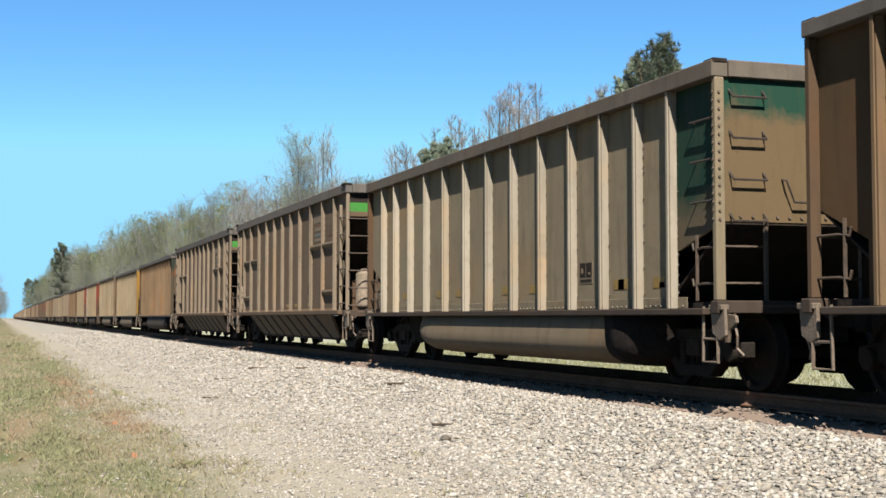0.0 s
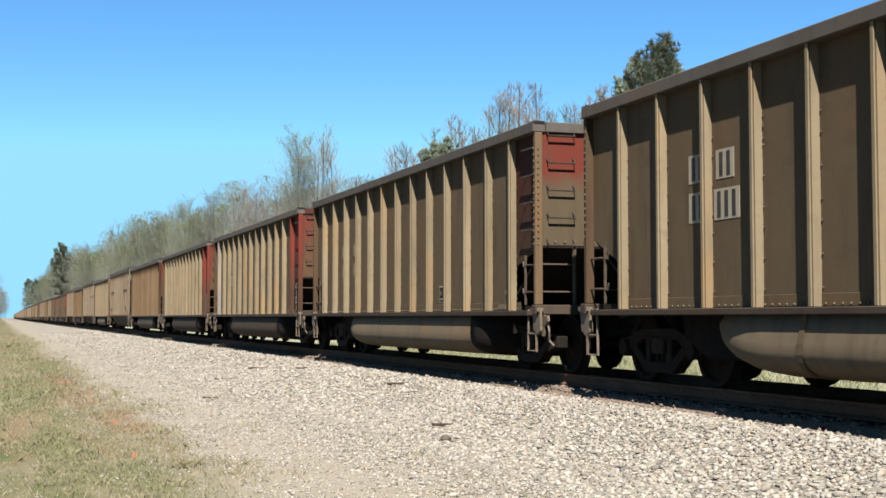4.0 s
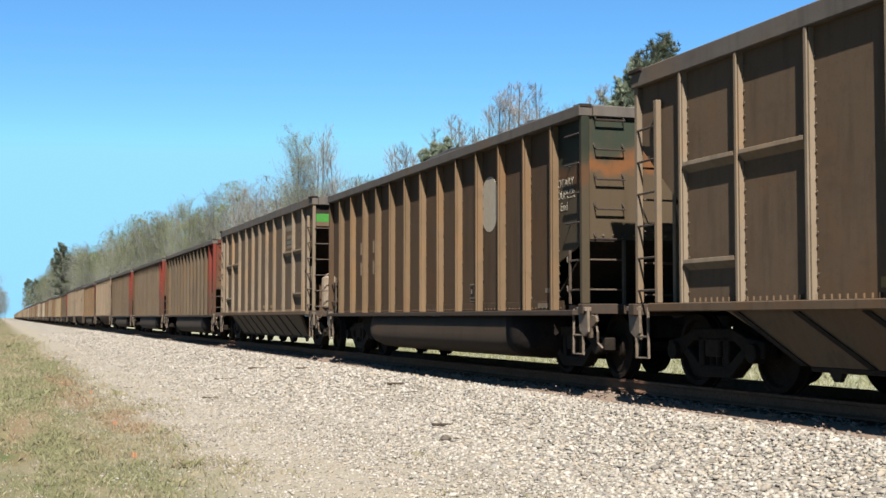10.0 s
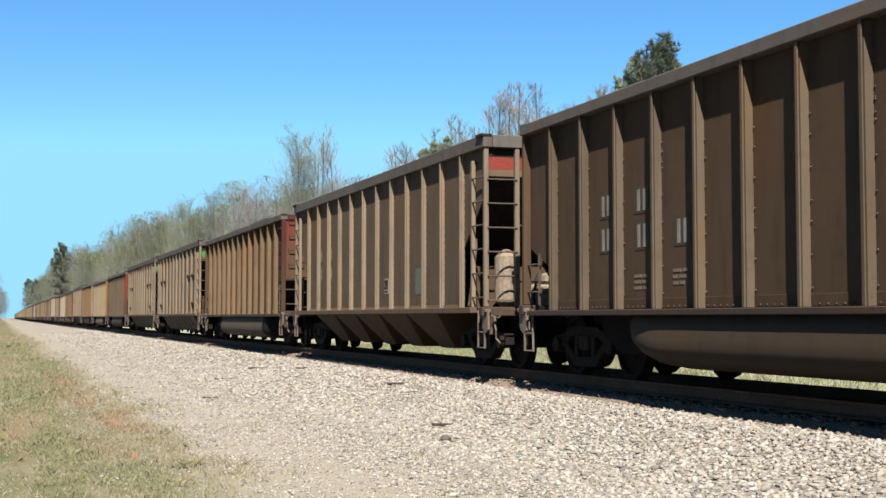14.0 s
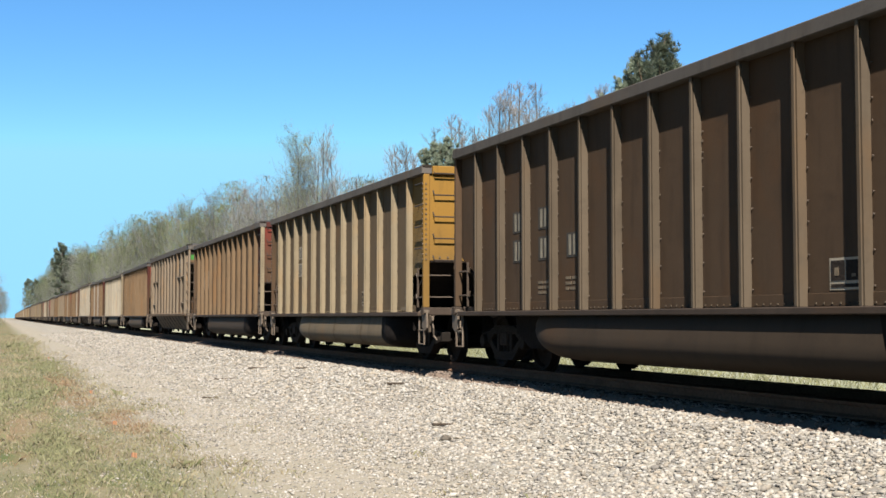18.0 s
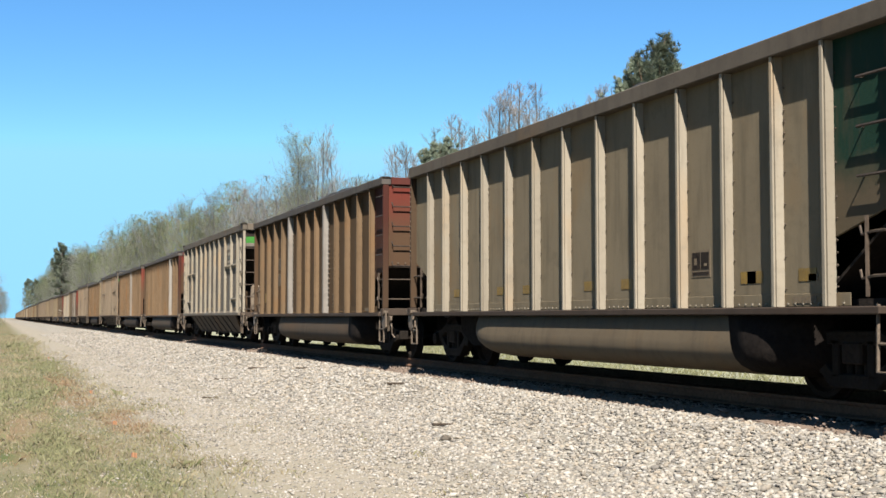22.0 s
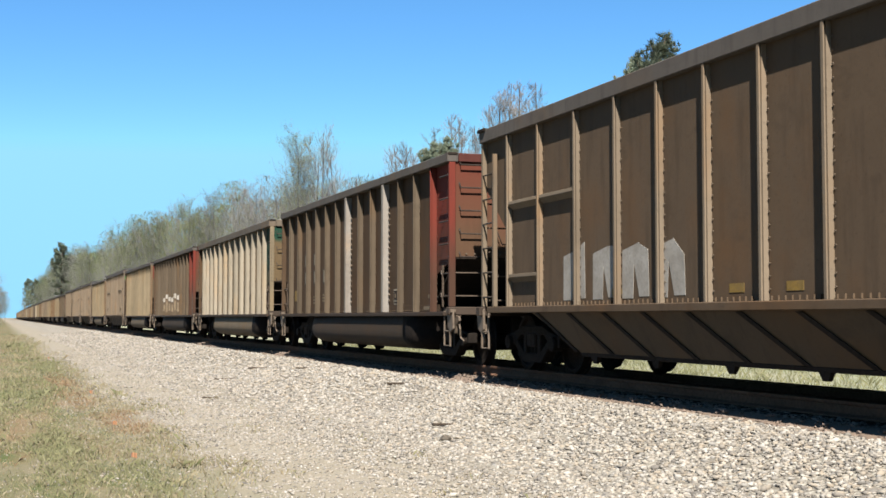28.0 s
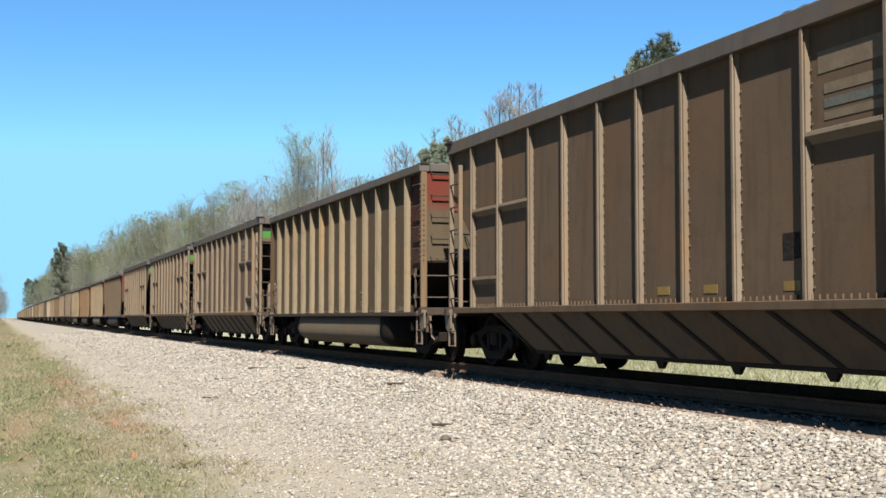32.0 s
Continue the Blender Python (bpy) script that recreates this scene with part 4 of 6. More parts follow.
def mark_train():
    for i, car in enumerate(TRAIN[:NEAR]):
        n, kind = i + FIRST, ORDER[i]
        if kind in ("hopper", "clean"):
            y = -1.44
            x0, x1 = H_RIBS[2] + 0.12, H_RIBS[1] - 0.16
            for z, h, mat, nm in ((3.25, 0.22, M_FAINT, "logo_bar"), (3.04, 0.10, M_FAINT, "logo_bar"), (2.90, 0.09, M_LOGO_BLUE, "logo_bar"), (2.78, 0.08, M_FAINT, "logo_bar")):
                white = kind == "clean" and mat is M_FAINT
                block(car, x0 + (0.1 if h < 0.2 else 0), x1, z, z + h, M_WHITE if white else mat, nm, "worn company emblem bar", y)
            block(car, H_RIBS[1] + 0.35, H_RIBS[0] - 0.35, 2.85, 3.15, M_LOGO_RUST, "logo_square", "faded rust-orange square", y)
            block(car, 3.05, 3.35, 1.45, 1.72, M_BLACK if kind == "clean" else M_GRIME_SHADE, "data_panel", "dark stencil panel", y)
            patches(car, [(x, 1.13, 0.30, 0.10) for x in ((3.2, 1.6, 0.5, -2.4) if kind == "hopper" else (3.2, 0.4, -0.8, -3.0, 5.5))], y)
            continue
        if kind == "quad":
            number_plates(car, None, M_FAINT, STENCILS, -1.44)
            data_panel(car, 1.3, 1.35, -1.44)
            words("COUPLER\nEND", 0.16, M_WHITE, car, Matrix.Translation((7.302, -0.25, 3.52)) @ pose(0, 0, 0, 90, 0, 90), "white stencilled words")
            block(car, 3.3, 3.75, 1.3, 1.8, M_LOGO_BLUE, "stencil", "pale blue faded stencil", -1.44)
            continue
        data_panel(car, {"red": 3.72, "grey": 3.62}.get(kind, 2.68), 1.12 if kind != "grey" else 1.32, w={"red": 0.50, "grey": 0.42}.get(kind, 0.42),
                   frame_of=M_FAINT if kind in ("ochre", "rotary", "grey") else None)
        if kind == "rotary":
            n_seg = 20
            xc, zc = 3.42, 2.72
            outline = [(xc + max(-0.36, min(0.36, 0.42 * math.cos(2 * math.pi * j / n_seg))), zc + 0.46 * math.sin(2 * math.pi * j / n_seg)) for j in range(n_seg)]
            part("emblem", Build().slab(outline, -1.424, -1.42), M_WHITE, car, "worn white round emblem")
            words("ROTARY\nCOUPLER\nEnd", 0.17, M_WHITE, car, Matrix.Translation((6.42, -1.428, 2.72)) @ pose(0, 0, 0, 90, 0, 0), "white stencilled words")
            number_plates(car, None, M_FAINT, STENCILS[:4])
        elif n in (22, 28):
            number_plates(car, M_WHITE, M_BLACK, SIGNS)
        elif kind in ("redtan", "yellow") or n in (24, 29, 31):
            number_plates(car, M_WHITE if n != 31 else M_FAINT, M_BLACK, DECALS, rise=0.19 if kind in ("redtan", "yellow") else 0.0)
        elif kind == "ochre":
            number_plates(car, M_FAINT, M_BLACK, DECALS)
        elif kind == "red":
            number_plates(car, M_PATCH, M_STENCIL, STENCILS, rise=-0.05)
            small_print(car, -3.75, 1.36, n, M_FAINT)
            small_print(car, -2.75, 1.40, n + 7, M_FAINT)
        elif kind == "grey":
            number_plates(car, None, M_BLACK, STENCILS[:4])
        if kind == "grey":
            patches(car, [(x, 1.22, 0.3, 0.13) for x in (5.70, 4.75, 4.62, 1.75, 0.62, -1.6, -2.7, -4.8)])
        if n in (7, 36):
            patches(car, [(5.76, 1.47, 0.30, 0.2)])
        if n in (7, 28):
            patches(car, [(3.66, 1.28, 0.26, 0.09), (0.75, 1.27, 0.24, 0.09), (-1.32, 1.27, 0.22, 0.09)])
        if n == 28:
            patches(car, [(-5.66, 1.55, 0.34, 0.26)])
            block(car, -5.98, -5.80, 1.20, 1.40, M_PATCH, "stencil", "small dark panel")
            block(car, -5.74, -5.58, 1.23, 1.38, M_RED_BAND, "stencil", "small faded red panel")
        if n == 9:
            patches(car, [(x, 1.22, 0.32, 0.13) for x in (-5.82, -2.76, -0.72, 1.32)])
        if kind == "tan":
            number_plates(car, None, M_FAINT, STENCILS[:4])
        if n in (31, 26, 33):
            patches(car, [(-5.8, 1.3, 0.3, 0.28)])
        block(car, 5.72, 5.88, 1.22, 1.29, M_FAINT, "stencil", "worn pale stencil")
        block(car, 5.46, 5.86, 1.0, 1.07, M_FAINT, "stencil", "worn pale stencil", y=-1.428)
        for i2 in {5: (12,), 26: (4, 8), 28: (2,), 29: (5,), 30: (), 33: (3, 6), 38: ()}.get(n, ()):
            white_post(car, i2)
    car = car_number(35)
    for k in range(7):
        x = -3.5 + 0.86 * k
        lift = 0.14 * math.sin(k * 2.0)
        b = Build().slab([(x, 1.14), (x + 0.66, 1.12), (x + 0.74, 1.50), (x + 0.60, 1.76 + lift), (x + 0.10, 1.72 + lift), (x - 0.06, 1.44)], -1.4225, -1.42)
        part("graffiti_fill", b, M_PATCH if k % 3 else M_FAINT, car, "dull sprayed fill")
        b = Build()
        ribbon(b, [(x - 0.05, 1.16), (x - 0.10, 1.46), (x + 0.06, 1.76 + lift), (x + 0.34, 1.86 + lift), (x + 0.64, 1.80 + lift), (x + 0.78, 1.52), (x + 0.70, 1.20 + 0.1 * (k % 2))], 0.07 + 0.03 * (k % 2), -1.4235 - 0.0015 * (k % 2))
        part("graffiti", b, M_GRAFFITI, car, "pale sprayed outline")
    scrawl(car, -3.6, 2.6, 1.12, 1.66, 3, 0.045, 11, -1.4265)
    for k, x in enumerate(q for q in G_RIBS if -4.0 < q < 2.8):
        z = 1.66 + 0.10 * math.sin(k * 2.0)
        b = Build().box(x + 0.038, x + 0.047, -1.528, -1.43, z, z + 0.20).box(x - 0.008, x + 0.032, -1.549, -1.5462, z + 0.02, z + 0.16)
        part("graffiti", b, M_GRAFFITI, car, "pale sprayed outline")
        b = Build().box(x + 0.038, x + 0.046, -1.52, -1.43, 1.12 + 0.06 * (k % 2), z - 0.12)
        part("graffiti_fill", b, M_FAINT, car, "dull sprayed fill")
    car = car_number(36)
    for x, w, h in ((-4.6, 0.5, 0.55), (-2.5, 0.4, 0.5), (0.3, 0.5, 0.5), (1.2, 0.6, 0.6), (3.5, 0.4, 0.6), (4.6, 0.7, 0.4)):
        scrawl(car, x - w / 2, x + w / 2, 1.2, 1.2 + h * 0.85, int(x * 10) + 99, 0.05, 3)
    car = car_number(32)
    for k, x in enumerate((-3.75, -2.78, -1.9, -1.0)):
        b = Build()
        b.slab([(x - 0.35, 1.1), (x - 0.05, 1.1), (x - 0.02, 1.55), (x + 0.12, 1.12), (x + 0.38, 1.12), (x + 0.36, 1.9 - 0.1 * k), (x + 0.1, 1.8), (x - 0.34, 1.72)], -1.444, -1.44)
        part("graffiti", b, M_GRAFFITI, car, "pale block graffiti")


mark_train()


# ---------------------------------------------------------------- ground
def smooth(a, b, x):
    k = max(0.0, min(1.0, (x - a) / (b - a)))
    return k * k * (3 - 2 * k)


def ground_z(x, y):
    d = y - track_y(x)
    if d < 0:
        z = -0.62 + 0.355 * smooth(-4.4, -1.8, d) + 0.065 * smooth(-1.30, -1.2, d) + 0.03 * smooth(-8.2, -7.0, d) * (1 - smooth(-7.0, -5.4, d))
        z += 0.12 * smooth(-9, -14, d) + 0.035 * noise.noise((x * 0.5, y * 0.5, 1.0)) * (1 - smooth(-2.8, -2.2, d))
    else:
        z = -0.19 - 0.43 * smooth(1.8, 4.4, d) - 0.05 * smooth(4, 9, d)
    return z


def mesh_from_arrays(name, verts, tris):
    me = bpy.data.meshes.new(name)
    me.vertices.add(len(verts))
    me.vertices.foreach_set("co", verts.astype(np.float32).ravel())
    me.loops.add(len(tris) * 3)
    me.loops.foreach_set("vertex_index", tris.astype(np.int32).ravel())
    me.polygons.add(len(tris))
    me.polygons.foreach_set("loop_start", np.arange(0, len(tris) * 3, 3, dtype=np.int32))
    me.update(calc_edges=True)
    me.validate()
    return me


def nt_abs(nt, v):
    n = nt.nodes.new("ShaderNodeMath")
    n.operation = "ABSOLUTE"
    nt.links.new(v, n.inputs[0])
    return n.outputs[0]


def ground_material():
    m, nt, b = nodes_of("ground_cover", 0.95, 0.0, 0.1)
    co = object_coord(nt)
    sep = nt.nodes.new("ShaderNodeSeparateXYZ")
    nt.links.new(co, sep.inputs[0])
    big = noise_node(nt, co, 0.35, 5, 0.65)
    mid = noise_node(nt, co, 1.6, 5, 0.65, (0.35, 1.0, 1.0))
    fine = noise_node(nt, co, 18.0, 4, 0.7)
    # grass, dry and green
    grass = mix(nt, ramp(nt, math_node(nt, "ADD", math_node(nt, "MULTIPLY", mid, 0.6), math_node(nt, "MULTIPLY", big, 0.4)), 0.44, 0.56), (0.34, 0.285, 0.175), (0.135, 0.17, 0.048))
    dry = noise_node(nt, co, 0.9, 4, 0.6, (0.3, 1.0, 1.0))
    grass = mix(nt, ramp(nt, dry, 0.5, 0.62), grass, (0.36, 0.245, 0.135))
    grass = mix(nt, ramp(nt, fine, 0.45, 0.8), grass, (0.42, 0.36, 0.24))
    # fine gravel of the service road
    road_v = nt.nodes.new("ShaderNodeTexVoronoi")
    road_v.inputs["Scale"].default_value = 34.0
    nt.links.new(co, road_v.inputs["Vector"])
    gravel = mix(nt, ramp(nt, road_v.outputs["Distance"], 0.15, 0.65), (0.65, 0.58, 0.475), (0.48, 0.415, 0.33))
    gravel = mix(nt, ramp(nt, big, 0.42, 0.66), gravel, mix(nt, 0.5, gravel, (0.48, 0.40, 0.27)))
    # ballast
    bal_v = nt.nodes.new("ShaderNodeTexVoronoi")
    bal_v.inputs["Scale"].default_value = 19.0
    nt.links.new(co, bal_v.inputs["Vector"])
    tone = nt.nodes.new("ShaderNodeSeparateColor")
    nt.links.new(bal_v.outputs["Color"], tone.inputs[0])
    ballast = mix(nt, tone.outputs[0], (0.56, 0.50, 0.415), (0.74, 0.68, 0.58))
    ballast = mix(nt, ramp(nt, bal_v.outputs["Distance"], 0.3, 0.65), ballast, (0.36, 0.315, 0.26))
    y = math_node(nt, "ADD", sep.outputs[1], math_node(nt, "MULTIPLY", math_node(nt, "SUBTRACT", mid, 0.5), 2.2))
    f_road = nt.nodes.new("ShaderNodeMapRange")
    f_road.inputs["From Min"].default_value, f_road.inputs["From Max"].default_value = -8.0, -6.6
    nt.links.new(y, f_road.inputs["Value"])
    f_bal = nt.nodes.new("ShaderNodeMapRange")
    f_bal.inputs["From Min"].default_value, f_bal.inputs["From Max"].default_value = -5.6, -4.2
    nt.links.new(y, f_bal.inputs["Value"])
    f_far = nt.nodes.new("ShaderNodeMapRange")
    f_far.inputs["From Min"].default_value, f_far.inputs["From Max"].default_value = 4.0, 4.8
    nt.links.new(y, f_far.inputs["Value"])
    c = mix(nt, f_road.outputs[0], grass, gravel)
    c = mix(nt, f_bal.outputs[0], c, ballast)
    # dark band out to the train's shadow edge: coal dust plus painted shade
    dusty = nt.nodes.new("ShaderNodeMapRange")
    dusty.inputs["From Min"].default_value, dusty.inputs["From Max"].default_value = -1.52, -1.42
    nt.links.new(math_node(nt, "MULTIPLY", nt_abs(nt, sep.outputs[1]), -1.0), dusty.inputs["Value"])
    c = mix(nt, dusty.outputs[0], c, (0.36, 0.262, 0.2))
    green = mix(nt, ramp(nt, big, 0.4, 0.62), (0.44, 0.455, 0.29), (0.56, 0.53, 0.39))
    c = mix(nt, f_far.outputs[0], c, green)
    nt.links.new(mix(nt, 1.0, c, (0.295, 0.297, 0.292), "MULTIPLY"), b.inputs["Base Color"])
    h = math_node(nt, "ADD", math_node(nt, "MULTIPLY", fine, 0.4), math_node(nt, "MULTIPLY", bal_v.outputs["Distance"], -0.8))
    bump(nt, b, h, 0.25, 0.03)
    return m


M_GROUND = ground_material()


def build_ground():
    xs = sorted(set([-4000, -2500, -1600, -1200] + [-1000 + 25 * i for i in range(33)] + [-190 + 5 * i for i in range(22)] + [-80 + 1.0 * i for i in range(62)]
                    + [-18 + 0.5 * i for i in range(60)] + [14, 18, 25, 40, 80, 200, 600, 1500, 4000]))
    ys = sorted(set([-1.34, -1.27, -1.2, -4000, -1500, -500, -200, -80, -40, -28, -22] + [-18 + 0.5 * i for i in range(60)] + [13, 16, 20, 28, 40, 70, 120, 250, 600, 1500, 4000]))
    v = [(x, y + (track_y(x) if abs(y) < 30 else 0), ground_z(x, y + track_y(x) if abs(y) < 30 else y)) for x in xs for y in ys]
    ny = len(ys)
    f = [(i * ny + j, (i + 1) * ny + j, (i + 1) * ny + j + 1, i * ny + j + 1) for i in range(len(xs) - 1) for j in range(ny - 1)]
    me = bpy.data.meshes.new("ground")
    me.from_pydata(v, [], f)
    me.materials.append(M_GROUND)
    me.polygons.foreach_set("use_smooth", [True] * len(f))
    tagged(new("ground", me), "pale gravel road, stone ballast and rough dry grass", "ground", kind="structure")


build_ground()
STONE_COLOURS = [(0.62, 0.555, 0.46), (0.40, 0.35, 0.29), (0.74, 0.68, 0.585), (0.50, 0.41, 0.305), (0.30, 0.27, 0.235), (0.58, 0.485, 0.37), (0.70, 0.655, 0.585), (0.20, 0.178, 0.155), (0.56, 0.505, 0.43)]
M_STONES = island_stuff("ballast_stone", STONE_COLOURS, 0.9, 25.0, k=0.33)
# stone colours hold both coal dust and the train's shadow
M_DUST_SHADE_STONES = island_stuff("coal_dusted_stone", [(0.078, 0.058, 0.046), (0.115, 0.087, 0.069), (0.054, 0.041, 0.032), (0.097, 0.073, 0.058)], 0.9, 25.0, 0.05, k=1.25)


def base_stones(count, rng):
    p = (1 + 5 ** 0.5) / 2
    v = np.array([(-1, p, 0), (1, p, 0), (-1, -p, 0), (1, -p, 0), (0, -1, p), (0, 1, p), (0, -1, -p), (0, 1, -p), (p, 0, -1), (p, 0, 1), (-p, 0, -1), (-p, 0, 1)]) / 1.9
    f = np.array([(0, 11, 5), (0, 5, 1), (0, 1, 7), (0, 7, 10), (0, 10, 11), (1, 5, 9), (5, 11, 4), (11, 10, 2), (10, 7, 6), (7, 1, 8),
                  (3, 9, 4), (3, 4, 2), (3, 2, 6), (3, 6, 8), (3, 8, 9), (4, 9, 5), (2, 4, 11), (6, 2, 10), (8, 6, 7), (9, 8, 1)])
    return [v * rng.uniform(0.38, 1.36, (12, 1)) * np.array([[1.15, 0.85, 0.72]]) * rng.uniform(0.65, 1.3, (1, 3)) for _ in range(count)], f


def strew_stones(name, label, areas, seed, material=None):
    """areas: x0, x1, y0, y1, stones per square metre, smallest and largest radius."""
    rng = np.random.default_rng(seed)
    shapes, f = base_stones(12, rng)
    vs = []
    for x0, x1, y0, y1, dens, r0, r1 in areas:
        n = int(abs((x1 - x0) * (y1 - y0)) * dens)
        X, Y = rng.uniform(x0, x1, n), rng.uniform(y0, y1, n)
        R = r0 + (r1 - r0) * rng.random(n) ** 1.6
        for i in range(n):
            if math.hypot(X[i] + 14.58, Y[i] + 4.03) < 0.085:
                continue
            a = rng.uniform(0, 6.28)
            ca, sa = math.cos(a), math.sin(a)
            s = shapes[i % 12] * R[i]
            tilt = rng.uniform(-1.57, 1.57)
            s = np.stack([s[:, 0], s[:, 1] * math.cos(tilt) - s[:, 2] * math.sin(tilt), s[:, 1] * math.sin(tilt) + s[:, 2] * math.cos(tilt)], 1)
            z = ground_z(X[i], Y[i]) + R[i] * rng.uniform(-0.15, 0.45)
            vs.append(np.stack([s[:, 0] * ca - s[:, 1] * sa + X[i], s[:, 0] * sa + s[:, 1] * ca + Y[i], s[:, 2] * 0.8 + z], 1))
    verts = np.concatenate(vs)
    tris = (f[None] + (np.arange(len(vs)) * 12)[:, None, None]).reshape(-1, 3)
    me = mesh_from_arrays(name, verts, tris)
    me.materials.append(material or M_STONES)
    tagged(new(name, me), label, "gravel", kind="stuff")


strew_stones("ballast_stones", "loose pale grey and tan crushed ballast stones",
             [(-7.2, 8, -4.6, -1.44, 50, 0.02, 0.04), (-20, -7.2, -4.4, -1.44, 640, 0.013, 0.039), (-20, -7.2, -5.2, -4.4, 480, 0.009, 0.026), (-34, -20, -4.65, -1.44, 220, 0.02, 0.05), (-70, -34, -4.4, -1.44, 70, 0.03, 0.055), (-130, -70, -4.4, -1.44, 26, 0.045, 0.07), (-26, -7, -5.8, -4.6, 160, 0.014, 0.034),
              (-60, -26, -5.8, -4.4, 60, 0.02, 0.04), (-120, -60, -5.8, -4.4, 18, 0.04, 0.06)], 3)
# dark stones reach the shadow's edge, so their colour deepens it
strew_stones("dusty_ballast", "ballast stones dark with coal dust and painted train shade", [(-34, -4, -1.47, 1.7, 170, 0.018, 0.042), (-90, -34, -1.45, 1.7, 50, 0.03, 0.05)], 6, M_DUST_SHADE_STONES)
strew_stones("road_gravel", "fine pale gravel strewn over the service road", [(-24, 6, -12.5, -7.6, 70, 0.005, 0.014), (-45, -24, -12, -7.4, 16, 0.008, 0.018), (-24, -8, -7.0, -5.3, 400, 0.007, 0.021), (-24, -8, -8.2, -7.0, 110, 0.007, 0.018), (-60, -24, -7.4, -5.3, 70, 0.012, 0.028)], 4)


# ---------------------------------------------------------------- track
def build_track():
    prof = [(-0.07, -0.17), (0.07, -0.17), (0.07, -0.155), (0.012, -0.13), (0.012, -0.045), (0.036, -0.035), (0.036, -0.003), (0.028, 0.0),
            (-0.028, 0.0), (-0.036, -0.003), (-0.036, -0.035), (-0.012, -0.045), (-0.012, -0.13), (-0.07, -0.155)]
    xs = [60, 0, -100, -250] + [-250 - 25 * i for i in range(1, 15)] + [-1000, -1700]
    for s in (-1, 1):
        b = Build().hull([[(x, track_y(x) + s * 0.755 + py, pz) for py, pz in prof] for x in xs])
        me = b.mesh("rail")
        me.materials.append(M_RAIL)
        tagged(new("rail", me), "rusty steel rail with a worn top", "rail", "rails of the track", "structure")
    tie = Build().box(-0.115, 0.115, -1.06, 1.06, -0.34, -0.19).mesh("tie", 0.012)
    tie.materials.append(M_TIE)
    bed = tagged(new("track_ties"), "dark weathered timber ties in the ballast", "railway tie", kind="structure")
    for i in range(110):
        o = new("tie", tie)
        o.parent = bed
        o.matrix_basis = pose(10 - 0.52 * i, random.uniform(-0.03, 0.03), random.uniform(-0.006, 0.006), 0, 0, random.uniform(-1, 1))


build_track()


# ---------------------------------------------------------------- trees
M_BARK = rough_stuff("grey_bark", (0.125, 0.116, 0.108), (0.175, 0.162, 0.15), 4.0, 0.9, 0.8)
M_PINE_BARK = rough_stuff("pine_bark", (0.15, 0.095, 0.06), (0.22, 0.14, 0.09), 5.0, 0.9, 0.9)
M_TWIG = island_stuff("twig", [(0.34, 0.335, 0.335), (0.42, 0.41, 0.41), (0.27, 0.265, 0.265)], 0.9, 3.0, k=0.29)
M_BUD_GREEN = island_stuff("spring_leaf", [(0.40, 0.45, 0.19), (0.48, 0.51, 0.26), (0.37, 0.40, 0.19), (0.50, 0.49, 0.31)], 0.7, 3.0, 0.2, 0.5, k=0.322)
M_BUD_TAN = island_stuff("tan_bud", [(0.56, 0.48, 0.38), (0.62, 0.55, 0.44), (0.50, 0.42, 0.34), (0.52, 0.50, 0.34)], 0.8, 3.0, 0.2, 0.5, k=0.348)
M_BUD_OLIVE = island_stuff("olive_leaf", [(0.36, 0.43, 0.12), (0.45, 0.50, 0.18), (0.30, 0.37, 0.10)], 0.7, 3.0, 0.2, 0.5, k=0.296)
M_NEEDLE = island_stuff("pine_needle", [(0.105, 0.14, 0.09), (0.17, 0.205, 0.14), (0.25, 0.28, 0.195), (0.10, 0.13, 0.085)], 0.6, 3.0, 0.2, 0.35, k=0.64)


